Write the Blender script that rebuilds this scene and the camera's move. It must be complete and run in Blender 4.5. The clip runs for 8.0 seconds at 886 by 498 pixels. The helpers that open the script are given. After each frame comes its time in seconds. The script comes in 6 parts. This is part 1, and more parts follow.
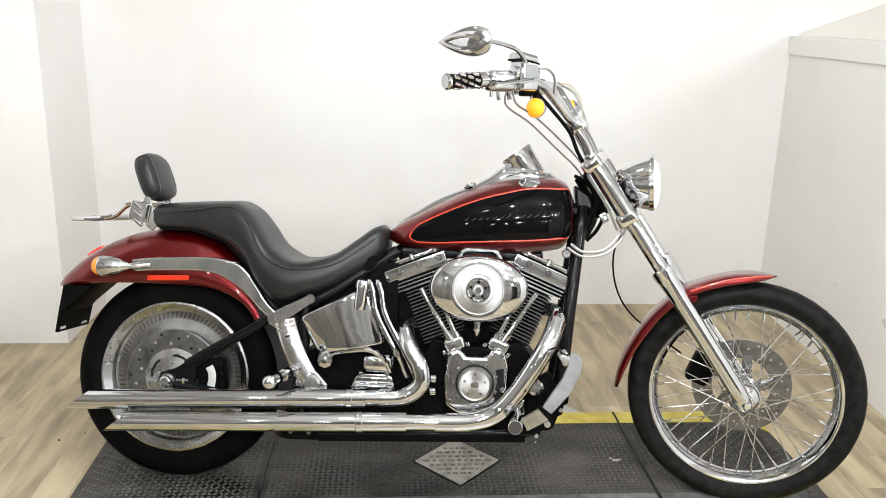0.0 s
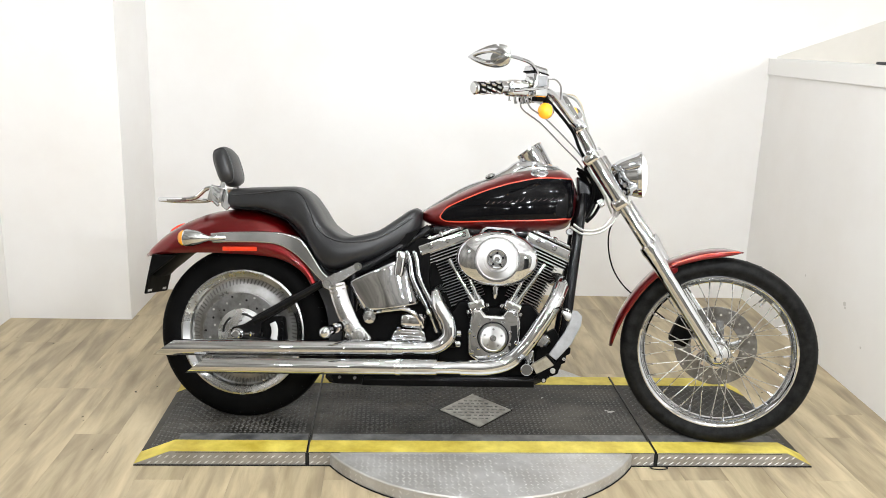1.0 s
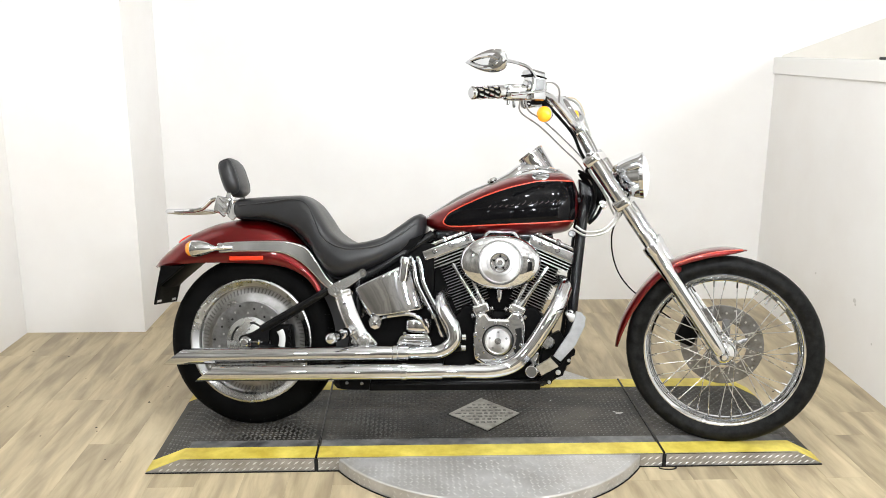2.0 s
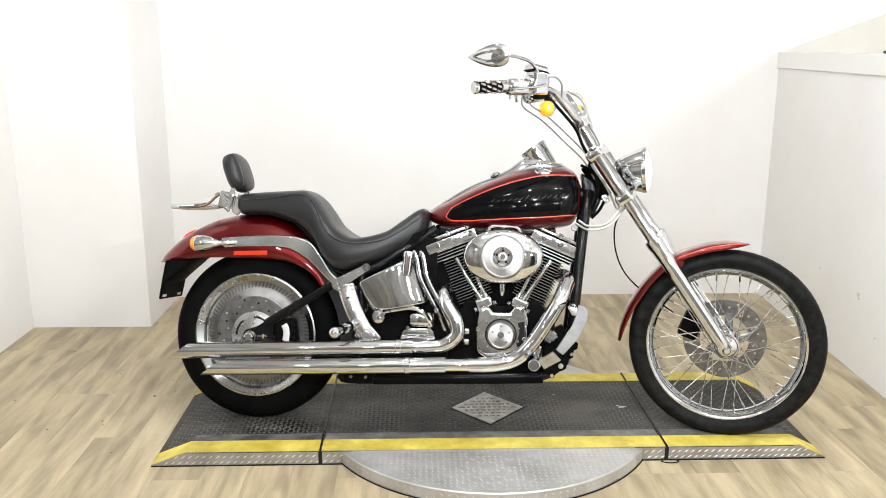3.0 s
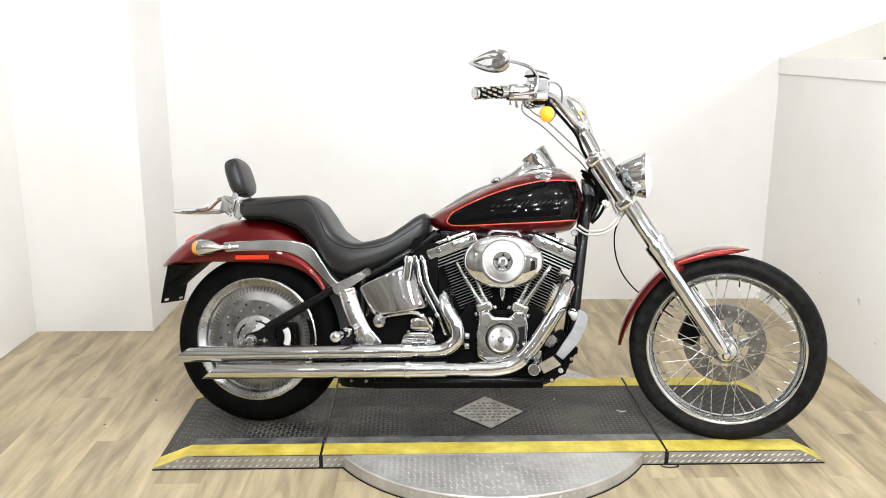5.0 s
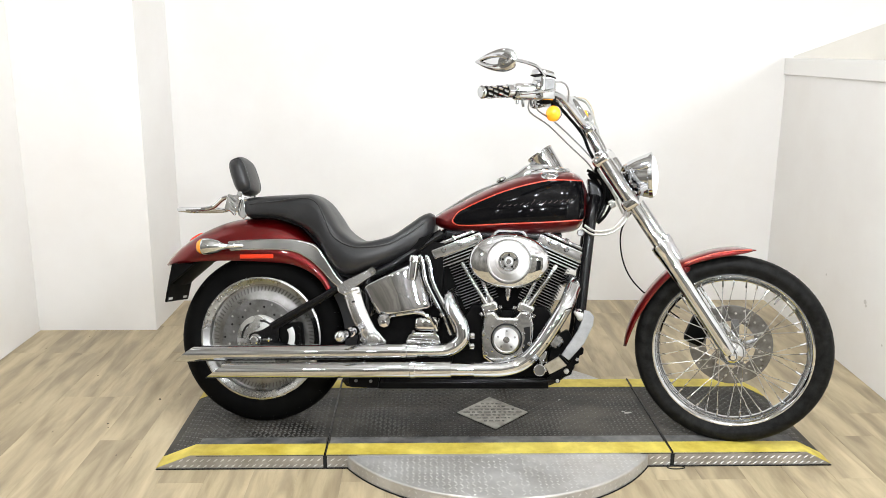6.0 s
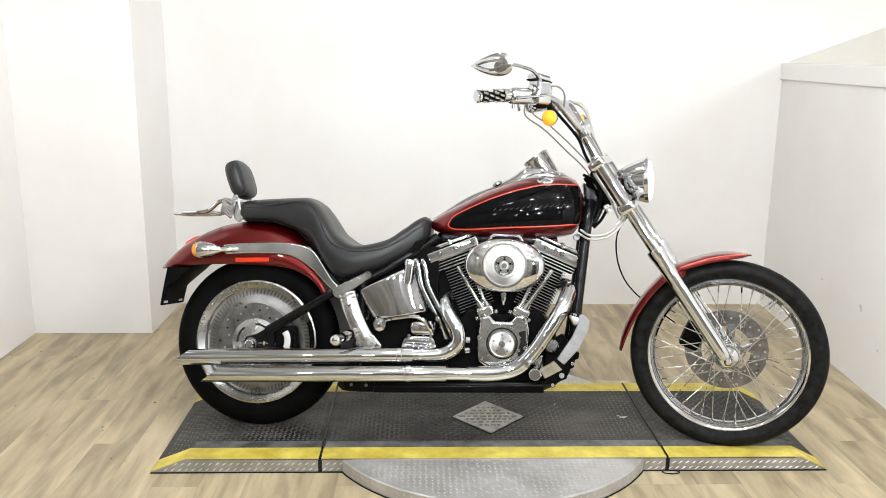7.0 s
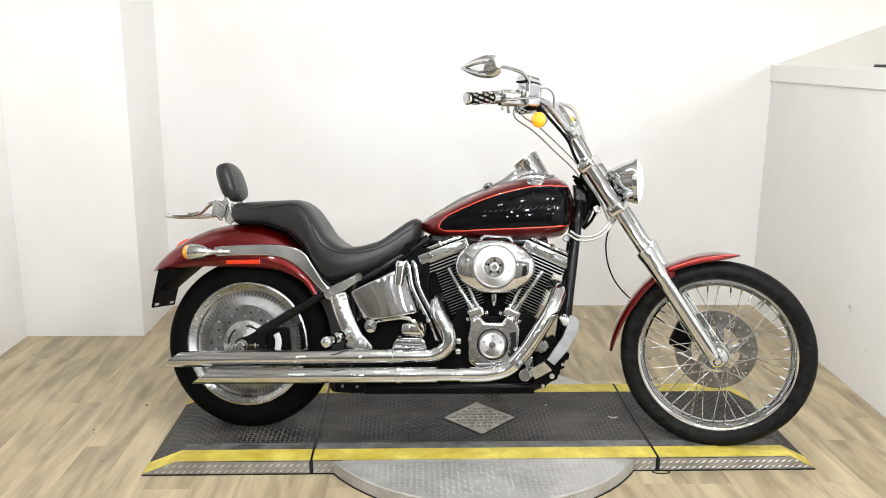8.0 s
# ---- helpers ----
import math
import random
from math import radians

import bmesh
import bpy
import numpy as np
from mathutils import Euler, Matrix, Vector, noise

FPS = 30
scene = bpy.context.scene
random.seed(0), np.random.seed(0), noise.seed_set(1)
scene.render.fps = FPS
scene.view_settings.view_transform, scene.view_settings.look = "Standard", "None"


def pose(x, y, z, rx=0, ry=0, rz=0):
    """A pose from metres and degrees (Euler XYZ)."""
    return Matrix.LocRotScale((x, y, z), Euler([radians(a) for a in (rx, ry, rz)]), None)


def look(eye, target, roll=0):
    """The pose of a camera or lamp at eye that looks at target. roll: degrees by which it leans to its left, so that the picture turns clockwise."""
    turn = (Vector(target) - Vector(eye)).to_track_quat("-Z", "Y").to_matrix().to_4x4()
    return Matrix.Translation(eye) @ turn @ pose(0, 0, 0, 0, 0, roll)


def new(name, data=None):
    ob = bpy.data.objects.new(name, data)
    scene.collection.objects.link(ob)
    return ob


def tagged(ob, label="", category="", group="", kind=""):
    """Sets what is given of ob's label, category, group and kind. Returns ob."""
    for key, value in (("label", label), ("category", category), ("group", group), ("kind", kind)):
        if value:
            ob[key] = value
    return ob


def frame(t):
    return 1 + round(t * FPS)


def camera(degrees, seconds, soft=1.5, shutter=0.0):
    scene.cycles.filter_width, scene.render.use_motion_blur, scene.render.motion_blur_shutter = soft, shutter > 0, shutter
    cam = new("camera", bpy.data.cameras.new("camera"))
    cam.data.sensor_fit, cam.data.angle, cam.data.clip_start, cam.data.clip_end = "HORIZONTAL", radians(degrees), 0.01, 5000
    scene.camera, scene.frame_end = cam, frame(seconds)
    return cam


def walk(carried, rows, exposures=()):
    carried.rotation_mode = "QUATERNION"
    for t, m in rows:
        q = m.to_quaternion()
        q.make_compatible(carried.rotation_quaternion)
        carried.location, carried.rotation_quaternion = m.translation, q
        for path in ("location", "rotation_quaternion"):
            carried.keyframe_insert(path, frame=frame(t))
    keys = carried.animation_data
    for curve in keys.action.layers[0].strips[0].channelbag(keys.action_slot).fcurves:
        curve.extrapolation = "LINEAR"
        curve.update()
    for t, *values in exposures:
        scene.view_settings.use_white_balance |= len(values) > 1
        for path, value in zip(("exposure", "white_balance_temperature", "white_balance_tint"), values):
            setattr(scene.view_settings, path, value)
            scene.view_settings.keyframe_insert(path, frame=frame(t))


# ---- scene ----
cam = camera(55.6, 8.0, soft=0.9)
PATH = [
    (0, (-0.21, -2.413, 1.441), (-0.073, -0.492, 0.9), 1.4),
    (0.5, (-0.249, -2.725, 1.438), (-0.139, -0.783, 0.974), 1.1),
    (0.7, (-0.284, -2.831, 1.445), (-0.201, -0.903, 0.92), 1.0),
    (1, (-0.314, -2.943, 1.425), (-0.188, -1.008, 0.937), 2.0),
    (1.2, (-0.335, -2.954, 1.411), (-0.215, -1.017, 0.929), 0.4),
    (2.3, (-0.245, -2.978, 1.414), (-0.178, -1.033, 0.951), 0.2),
    (2.5, (-0.246, -2.979, 1.414), (-0.187, -1.036, 0.946), -0.1),
    (3, (-0.252, -2.986, 1.411), (-0.185, -1.045, 0.936), 0.2),
    (3.5, (-0.255, -2.995, 1.407), (-0.199, -1.052, 0.938), 0.1),
    (4, (-0.248, -3.006, 1.409), (-0.195, -1.06, 0.95), 0.2),
    (4.5, (-0.252, -3.001, 1.41), (-0.182, -1.058, 0.942), 0.2),
    (4.7, (-0.244, -3.001, 1.412), (-0.18, -1.057, 0.95), 0.1),
    (5.8, (-0.25, -2.988, 1.407), (-0.198, -1.044, 0.941), 0.5),
    (6, (-0.255, -2.987, 1.405), (-0.2, -1.042, 0.944), 0.4),
    (6.5, (-0.252, -2.982, 1.405), (-0.183, -1.036, 0.951), 0.3),
    (7, (-0.249, -2.986, 1.408), (-0.188, -1.039, 0.954), 0.6),
    (7.5, (-0.242, -2.992, 1.404), (-0.176, -1.044, 0.96), 0.4),
    (8, (-0.235, -2.997, 1.407), (-0.161, -1.049, 0.959), 0.5),
]
EXPOSURES = [(0.0, 0.13), (0.5, 0.15), (1.2, 0.2), (2.4, 0.28), (4.5, 0.28), (5.9, 0.22), (8.0, 0.13)]
walk(cam, [(t, look(eye, target, roll)) for t, eye, target, roll in PATH], EXPOSURES)

# ---------- world and lights ----------
world = bpy.data.worlds.new("room_air")
scene.world = world
world.use_nodes = True
world.node_tree.nodes["Background"].inputs[0].default_value = (0.9, 0.93, 1.0, 1)
world.node_tree.nodes["Background"].inputs[1].default_value = 0.05


LAMP_WARM = (0.92, 0.96, 1.0)


# rows of small globe lamps under the ceiling: depth, height, and the share of each lamp along the row; those from x = 3
# on are added fill
WATTS = 34.0
LAMP_ROWS = (
    (0.2, 2.5, ((-0.6, 0.12), (0.3, 0.1), (1.0, 0.1))),
    (-1.2, 2.4, ((-0.9, 0.25), (-0.2, 0.85), (0.5, 1.4), (1.1, 0.5), (3.0, 0.4))),
    (-2.7, 2.0, ((-1.8, 0.4), (-0.95, 0.8), (-0.1, 1.2), (0.75, 1.45), (1.4, 0.6))),
    (-4.3, 1.95, ((-1.8, 0.4), (-0.95, 0.85), (-0.1, 0.95), (0.75, 0.95), (1.5, 0.9), (3.0, 0.8))),
    # unseen fill added beyond the half wall, to brighten faces turned east
    (-3.5, 2.5, ((3.8, 3.2), (3.0, 1.6))),
)
for ly, lz, row in LAMP_ROWS:
    for lx, share in row:
        d = bpy.data.lights.new("ceiling_and_fill_lamp", "POINT")
        d.energy, d.color, d.shadow_soft_size = WATTS * share, LAMP_WARM, 0.05
        new("ceiling_and_fill_lamp", d).location = (lx, ly, lz)


# ---------- materials ----------
def material(name, colour, rough=0.5, metal=0.0, coat=0.0, spec=0.5, transmission=0.0, ior=1.45):
    m = bpy.data.materials.new(name)
    m.use_nodes = True
    b = m.node_tree.nodes["Principled BSDF"]
    b.inputs["Base Color"].default_value = (*colour, 1)
    b.inputs["Roughness"].default_value = rough
    b.inputs["Metallic"].default_value = metal
    b.inputs["Coat Weight"].default_value = coat
    b.inputs["Coat Roughness"].default_value = 0.03
    b.inputs["Specular IOR Level"].default_value = spec
    b.inputs["Transmission Weight"].default_value = transmission
    b.inputs["IOR"].default_value = ior
    return m


def wire(m, a, out, b, inp):
    m.node_tree.links.new(a.outputs[out], b.inputs[inp])


def node(m, kind, **values):
    n = m.node_tree.nodes.new(kind)
    for k, v in values.items():
        n.inputs[k].default_value = v
    return n


def coords(m, scale=(1, 1, 1)):
    t = node(m, "ShaderNodeTexCoord")
    mp = node(m, "ShaderNodeMapping", Scale=scale)
    wire(m, t, "Object", mp, "Vector")
    return mp


def ramp(m, stops):
    r = node(m, "ShaderNodeValToRGB")
    e = r.color_ramp.elements
    e[0].position, e[0].color = stops[0][0], (*stops[0][1], 1)
    e[1].position, e[1].color = stops[-1][0], (*stops[-1][1], 1)
    for p, c in stops[1:-1]:
        e.new(p).color = (*c, 1)
    return r


def grain(m, scale=40.0, strength=0.15, distance=0.002, stretch=(1, 1, 1), detail=6.0):
    """Fine relief from noise."""
    mp = coords(m, stretch)
    n = node(m, "ShaderNodeTexNoise", Scale=scale, Detail=detail)
    wire(m, mp, "Vector", n, "Vector")
    bp = node(m, "ShaderNodeBump", Strength=strength, Distance=distance)
    wire(m, n, "Fac", bp, "Height")
    wire(m, bp, "Normal", m.node_tree.nodes["Principled BSDF"], "Normal")
    return n, bp


def mottled(m, dark, light, scale=6.0, stretch=(1, 1, 1), low=0.35, high=0.68, rough=None):
    """Broad variation of the colour, and of the gloss where rough is given."""
    mp = coords(m, stretch)
    n = node(m, "ShaderNodeTexNoise", Scale=scale, Detail=8.0, Roughness=0.62)
    wire(m, mp, "Vector", n, "Vector")
    r = ramp(m, [(low, dark), (high, light)])
    wire(m, n, "Fac", r, "Fac")
    wire(m, r, "Color", m.node_tree.nodes["Principled BSDF"], "Base Color")
    if rough:
        q = node(m, "ShaderNodeMapRange", **{"From Min": 0.3, "From Max": 0.7, "To Min": rough[0], "To Max": rough[1]})
        wire(m, n, "Fac", q, "Value")
        wire(m, q, "Result", m.node_tree.nodes["Principled BSDF"], "Roughness")


CHROME = material("chrome", (0.64, 0.655, 0.68), 0.04, 1.0)
n, _ = grain(CHROME, 6.0, 0.008, 0.002)
q = node(CHROME, "ShaderNodeMapRange", **{"From Min": 0.35, "From Max": 0.7, "To Min": 0.02, "To Max": 0.06})
wire(CHROME, n, "Fac", q, "Value")
wire(CHROME, q, "Result", CHROME.node_tree.nodes["Principled BSDF"], "Roughness")
CAST_CHROME = material("cast_chrome", (0.69, 0.70, 0.715), 0.05, 1.0)
n, _ = grain(CAST_CHROME, 26.0, 0.16, 0.004, detail=2.0)
q = node(CAST_CHROME, "ShaderNodeMapRange", **{"From Min": 0.35, "From Max": 0.7, "To Min": 0.03, "To Max": 0.09})
wire(CAST_CHROME, n, "Fac", q, "Value")
wire(CAST_CHROME, q, "Result", CAST_CHROME.node_tree.nodes["Principled BSDF"], "Roughness")
PALE_CAST = material("pale_polished_casting", (0.5, 0.5, 0.5), 0.2, 0.95)
mottled(PALE_CAST, (0.47, 0.47, 0.465), (0.57, 0.57, 0.565), 12.0, rough=(0.12, 0.24))
grain(PALE_CAST, 30.0, 0.06, 0.003)
ALLOY = material("brushed_alloy", (0.6, 0.6, 0.6), 0.3, 1.0)
mottled(ALLOY, (0.48, 0.48, 0.47), (0.7, 0.7, 0.69), 14.0, rough=(0.2, 0.36))
SPUN = material("spun_alloy", (0.66, 0.66, 0.65), 0.3, 1.0)
mottled(SPUN, (0.19, 0.185, 0.175), (0.33, 0.325, 0.315), 12.0, rough=(0.24, 0.36))
SPUN.node_tree.nodes["Principled BSDF"].inputs["Anisotropic"].default_value = 0.7
tg = node(SPUN, "ShaderNodeTangent")
tg.direction_type, tg.axis = "RADIAL", "Y"
wire(SPUN, tg, "Tangent", SPUN.node_tree.nodes["Principled BSDF"], "Tangent")
RIM_ALLOY = material("polished_rim_alloy", (0.45, 0.45, 0.445), 0.28, 1.0)
mottled(RIM_ALLOY, (0.40, 0.398, 0.39), (0.5, 0.498, 0.49), 5.0, rough=(0.22, 0.32))
SLOT_STEEL = material("dark_rib_steel", (0.1, 0.097, 0.09), 0.35, 0.9)
mottled(SLOT_STEEL, (0.11, 0.107, 0.1), (0.21, 0.205, 0.195), 20.0, rough=(0.3, 0.45))
DARK_PLASTIC = material("dark_grey_plastic", (0.03, 0.03, 0.032), 0.5)
mottled(DARK_PLASTIC, (0.02, 0.0205, 0.023), (0.034, 0.035, 0.038), 8.0, rough=(0.45, 0.6))
DISC_STEEL = material("disc_steel", (0.42, 0.42, 0.42), 0.32, 1.0)
mottled(DISC_STEEL, (0.16, 0.155, 0.15), (0.28, 0.28, 0.28), 30.0, rough=(0.25, 0.42))
RED = material("candy_red_paint", (0.16, 0.002, 0.004), 0.3, 0.8, 1.0)
mottled(RED, (0.115, 0.001, 0.002), (0.2, 0.002, 0.0035), 700.0)
BLACK_PAINT = material("gloss_black_paint", (0.0025, 0.0025, 0.003), 0.07, 0.0, 0.06, 0.12)
FRAME_BLACK = material("black_enamel", (0.004, 0.004, 0.0045), 0.22, 0.0, 0.12, 0.2)
grain(FRAME_BLACK, 25.0, 0.04, 0.002)
SATIN_BLACK = material("satin_black", (0.014, 0.014, 0.015), 0.45)
mottled(SATIN_BLACK, (0.0015, 0.0015, 0.0015), (0.005, 0.0049, 0.0047), 12.0, rough=(0.4, 0.6))
SATIN_BLACK.node_tree.nodes["Principled BSDF"].inputs["Specular IOR Level"].default_value = 0.05
STRIPE = material("orange_red_pinstripe", (0.62, 0.055, 0.025), 0.3, 0.0, 0.5)
LEATHER = material("black_vinyl", (0.03, 0.03, 0.032), 0.42)
mottled(LEATHER, (0.011, 0.011, 0.0118), (0.024, 0.0243, 0.0258), 5.0, rough=(0.3, 0.44))
grain(LEATHER, 260.0, 0.25, 0.0012)
RUBBER = material("tyre_rubber", (0.018, 0.018, 0.018), 0.6)
mottled(RUBBER, (0.0012, 0.0012, 0.0012), (0.0045, 0.0045, 0.0044), 9.0, rough=(0.5, 0.75))
RUBBER.node_tree.nodes["Principled BSDF"].inputs["Specular IOR Level"].default_value = 0.055
# same rubber for the front tyre, the light on it put into a paler colour
LIT_FRONT_RUBBER = material("lit_front_rubber", (0.02, 0.02, 0.02), 0.6)
mottled(LIT_FRONT_RUBBER, (0.003, 0.003, 0.003), (0.015, 0.015, 0.0145), 40.0, rough=(0.42, 0.62))
LIT_FRONT_RUBBER.node_tree.nodes["Principled BSDF"].inputs["Specular IOR Level"].default_value = 0.13
SPOKE = material("stainless_spoke", (0.5, 0.5, 0.5), 0.28, 1.0)
mottled(SPOKE, (0.42, 0.42, 0.415), (0.58, 0.58, 0.575), 30.0, rough=(0.22, 0.34))
AMBER = material("amber_plastic", (0.95, 0.32, 0.02), 0.15, 0.0, 0.6)
AMBER.node_tree.nodes["Principled BSDF"].inputs["Subsurface Weight"].default_value = 0.3
AMBER_LIT = material("lit_amber_plastic", (0.95, 0.36, 0.02), 0.15, 0.0, 0.6)
TAIL_RED = material("lit_red_plastic", (0.75, 0.03, 0.015), 0.15, 0.0, 0.8)
LIT_BULB = material("lit_bulb", (1, 1, 1), 0.3)
for m, c, power in ((AMBER_LIT, (1.0, 0.34, 0.01), 0.5), (TAIL_RED, (0.9, 0.03, 0.01), 0.12), (LIT_BULB, (1.0, 0.98, 0.94), 3.0)):
    m.node_tree.nodes["Principled BSDF"].inputs["Emission Color"].default_value = (*c, 1)
    m.node_tree.nodes["Principled BSDF"].inputs["Emission Strength"].default_value = power
INSERT = material("brushed_bright_alloy", (0.85, 0.85, 0.85), 0.3, 1.0)
mottled(INSERT, (0.47, 0.47, 0.47), (0.58, 0.58, 0.575), 20.0, rough=(0.34, 0.42))
INSERT.node_tree.nodes["Principled BSDF"].inputs["Anisotropic"].default_value = 0.85
tg = node(INSERT, "ShaderNodeTangent")
tg.direction_type, tg.axis = "RADIAL", "Y"
wire(INSERT, tg, "Tangent", INSERT.node_tree.nodes["Principled BSDF"], "Tangent")
PEDAL = material("worn_satin_alloy", (0.5, 0.5, 0.5), 0.5, 0.5)
mottled(PEDAL, (0.24, 0.245, 0.25), (0.36, 0.365, 0.37), 18.0, rough=(0.4, 0.55))
TAN_PLATE = material("tan_worn_steel", (0.4, 0.36, 0.28), 0.5, 0.5)
mottled(TAN_PLATE, (0.19, 0.165, 0.12), (0.33, 0.30, 0.235), 30.0, rough=(0.4, 0.6))
RED_LENS = material("red_plastic", (0.62, 0.035, 0.008), 0.3, 0.0, 0.15, 0.3)
GLASS = material("clear_glass", (1, 1, 1), 0.02, transmission=1.0, ior=1.45)
GREY_PAINT = material("light_grey_enamel", (0.55, 0.55, 0.54), 0.35)
SCRIPT_GREY = material("dark_grey_decal", (0.03, 0.024, 0.024), 0.6, 0.0, 0.0, 0.2)
BRAID = material("braided_steel", (0.55, 0.55, 0.53), 0.35, 0.9)
grain(BRAID, 900.0, 0.4, 0.0008)
STEEL_CABLE = material("dull_steel_cable", (0.3, 0.3, 0.3), 0.35, 0.9)
grain(STEEL_CABLE, 900.0, 0.4, 0.0008)
CABLE_TAN = material("tan_cable_sheath", (0.62, 0.52, 0.38), 0.35)
FIN_EDGE = material("fin_edge_alloy", (0.48, 0.48, 0.48), 0.3, 1.0)

WALL = material("white_wall_paint", (0.8, 0.78, 0.75), 0.6)
# the faint warm mottle carries the beige flicker of the lamps in the colour
mottled(WALL, (0.785, 0.762, 0.735), (0.85, 0.84, 0.825), 1.0, low=0.32, high=0.66)
grain(WALL, 160.0, 0.08, 0.0015)
GREIGE = material("greige_wall_wedge", (0.66, 0.63, 0.57), 0.6)
mottled(GREIGE, (0.62, 0.595, 0.54), (0.71, 0.685, 0.635), 1.6)
SCUFF = material("grey_scuff", (0.62, 0.60, 0.575), 0.6)
TRIM_WHITE = material("white_trim_paint", (0.82, 0.81, 0.79), 0.4)
# unseen ceiling: its grey patches are there to break up the chrome reflections
CEIL = material("reflected_ceiling", (0.3, 0.3, 0.3), 0.7)
mottled(CEIL, (0.24, 0.23, 0.215), (0.55, 0.53, 0.5), 1.4)
# unseen walls: dark patches put into the colour for the chrome to reflect
SHOP = material("dark_reflected_wall", (0.5, 0.5, 0.49), 0.6)
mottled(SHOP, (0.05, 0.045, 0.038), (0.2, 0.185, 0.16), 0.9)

PASSAGE = material("unseen_dark_passage", (0.02, 0.019, 0.018), 0.7)
mottled(PASSAGE, (0.012, 0.0115, 0.011), (0.03, 0.028, 0.026), 2.0)

DECK = material("worn_black_deck", (0.04, 0.039, 0.037), 0.5)
mottled(DECK, (0.012, 0.0108, 0.009), (0.10, 0.092, 0.078), 4.0, (1, 2.2, 1), low=0.4, high=0.68, rough=(0.36, 0.7))
DECK.node_tree.nodes["Principled BSDF"].inputs["Specular IOR Level"].default_value = 0.32
grain(DECK, 120.0, 0.25, 0.002)
TREAD = material("worn_black_tread", (0.06, 0.058, 0.055), 0.4)
mottled(TREAD, (0.03, 0.0295, 0.028), (0.15, 0.146, 0.136), 6.0, rough=(0.28, 0.46))
PLATE = material("aluminium_plate", (0.5, 0.49, 0.47), 0.45, 0.6)
mottled(PLATE, (0.42, 0.408, 0.385), (0.62, 0.612, 0.598), 7.0, rough=(0.4, 0.56))
grain(PLATE, 220.0, 0.12, 0.001)
# darker, browner than PLATE, so the lozenges stand out on the sides
SIDE_PLATE = material("darker_aluminium_plate", (0.38, 0.36, 0.33), 0.45, 0.6)
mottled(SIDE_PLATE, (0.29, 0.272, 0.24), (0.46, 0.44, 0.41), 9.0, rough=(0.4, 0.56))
BRIGHT_TREAD = material("bright_worn_tread", (0.7, 0.7, 0.69), 0.34, 0.2)
mottled(BRIGHT_TREAD, (0.5, 0.49, 0.47), (0.76, 0.755, 0.74), 9.0, rough=(0.28, 0.42))
NAME_PLATE = material("weathered_name_plate", (0.4, 0.39, 0.36), 0.5, 0.4)
mottled(NAME_PLATE, (0.26, 0.245, 0.21), (0.5, 0.485, 0.44), 22.0, low=0.36, high=0.64, rough=(0.38, 0.55))
WORN = material("worn_smooth_deck", (0.1, 0.1, 0.098), 0.5)
mottled(WORN, (0.035, 0.036, 0.038), (0.21, 0.21, 0.205), 11.0, rough=(0.4, 0.6))
YELLOW = material("yellow_floor_paint", (0.75, 0.5, 0.03), 0.5)
mottled(YELLOW, (0.48, 0.36, 0.035), (0.8, 0.68, 0.14), 9.0, rough=(0.4, 0.6))
grain(YELLOW, 150.0, 0.15, 0.001)
LETTER = material("dark_etched_ink", (0.23, 0.225, 0.22), 0.5)
mottled(LETTER, (0.07, 0.066, 0.06), (0.26, 0.25, 0.23), 60.0, low=0.36, high=0.64)
DARK_GAP = material("dark_gap", (0.006, 0.006, 0.006), 0.9)

WOOD = material("grey_brown_planks", (0.3, 0.22, 0.14), 0.42)
mp = coords(WOOD, (9.0, 1.0, 9.0))
info = node(WOOD, "ShaderNodeObjectInfo")
shift = node(WOOD, "ShaderNodeVectorMath")
shift.operation = "MULTIPLY_ADD"
shift.inputs[1].default_value = (1, 1, 1)
off = node(WOOD, "ShaderNodeVectorMath")
off.operation = "SCALE"
off.inputs["Scale"].default_value = 37.0
wire(WOOD, info, "Random", off, 0)
wire(WOOD, mp, "Vector", shift, 0)
wire(WOOD, off, "Vector", shift, 2)
wn = node(WOOD, "ShaderNodeTexNoise", Scale=2.2, Detail=9.0, Roughness=0.66, Distortion=0.25)
wire(WOOD, shift, "Vector", wn, "Vector")
cloud_map = node(WOOD, "ShaderNodeVectorMath")
cloud_map.operation = "MULTIPLY"
cloud_map.inputs[1].default_value = (1.7, 2.6, 1.7)
wire(WOOD, shift, "Vector", cloud_map, 0)
cloud = node(WOOD, "ShaderNodeTexNoise", Scale=1.0, Detail=4.0, Roughness=0.5, Distortion=0.5)
wire(WOOD, cloud_map, "Vector", cloud, "Vector")
blotch = ramp(WOOD, [(0.32, (0.300, 0.241, 0.160)), (0.46, (0.390, 0.318, 0.208)), (0.54, (0.455, 0.374, 0.243)), (0.68, (0.535, 0.45, 0.298))])
wire(WOOD, cloud, "Fac", blotch, "Fac")
grain_tone = ramp(WOOD, [(0.25, (0.72, 0.70, 0.66)), (0.48, (0.98, 0.98, 0.97)), (0.7, (1.12, 1.12, 1.12))])
wire(WOOD, wn, "Fac", grain_tone, "Fac")
wr = node(WOOD, "ShaderNodeMix")
wr.data_type, wr.blend_type = "RGBA", "MULTIPLY"
wr.inputs["Factor"].default_value = 1.0
WOOD.node_tree.links.new(blotch.outputs["Color"], wr.inputs[6])
WOOD.node_tree.links.new(grain_tone.outputs["Color"], wr.inputs[7])
tone = ramp(WOOD, [(0.0, (0.88, 0.875, 0.86)), (0.5, (0.98, 0.975, 0.96)), (1.0, (1.08, 1.08, 1.07))])
wire(WOOD, info, "Random", tone, "Fac")
mix = node(WOOD, "ShaderNodeMix")
mix.data_type, mix.blend_type = "RGBA", "MULTIPLY"
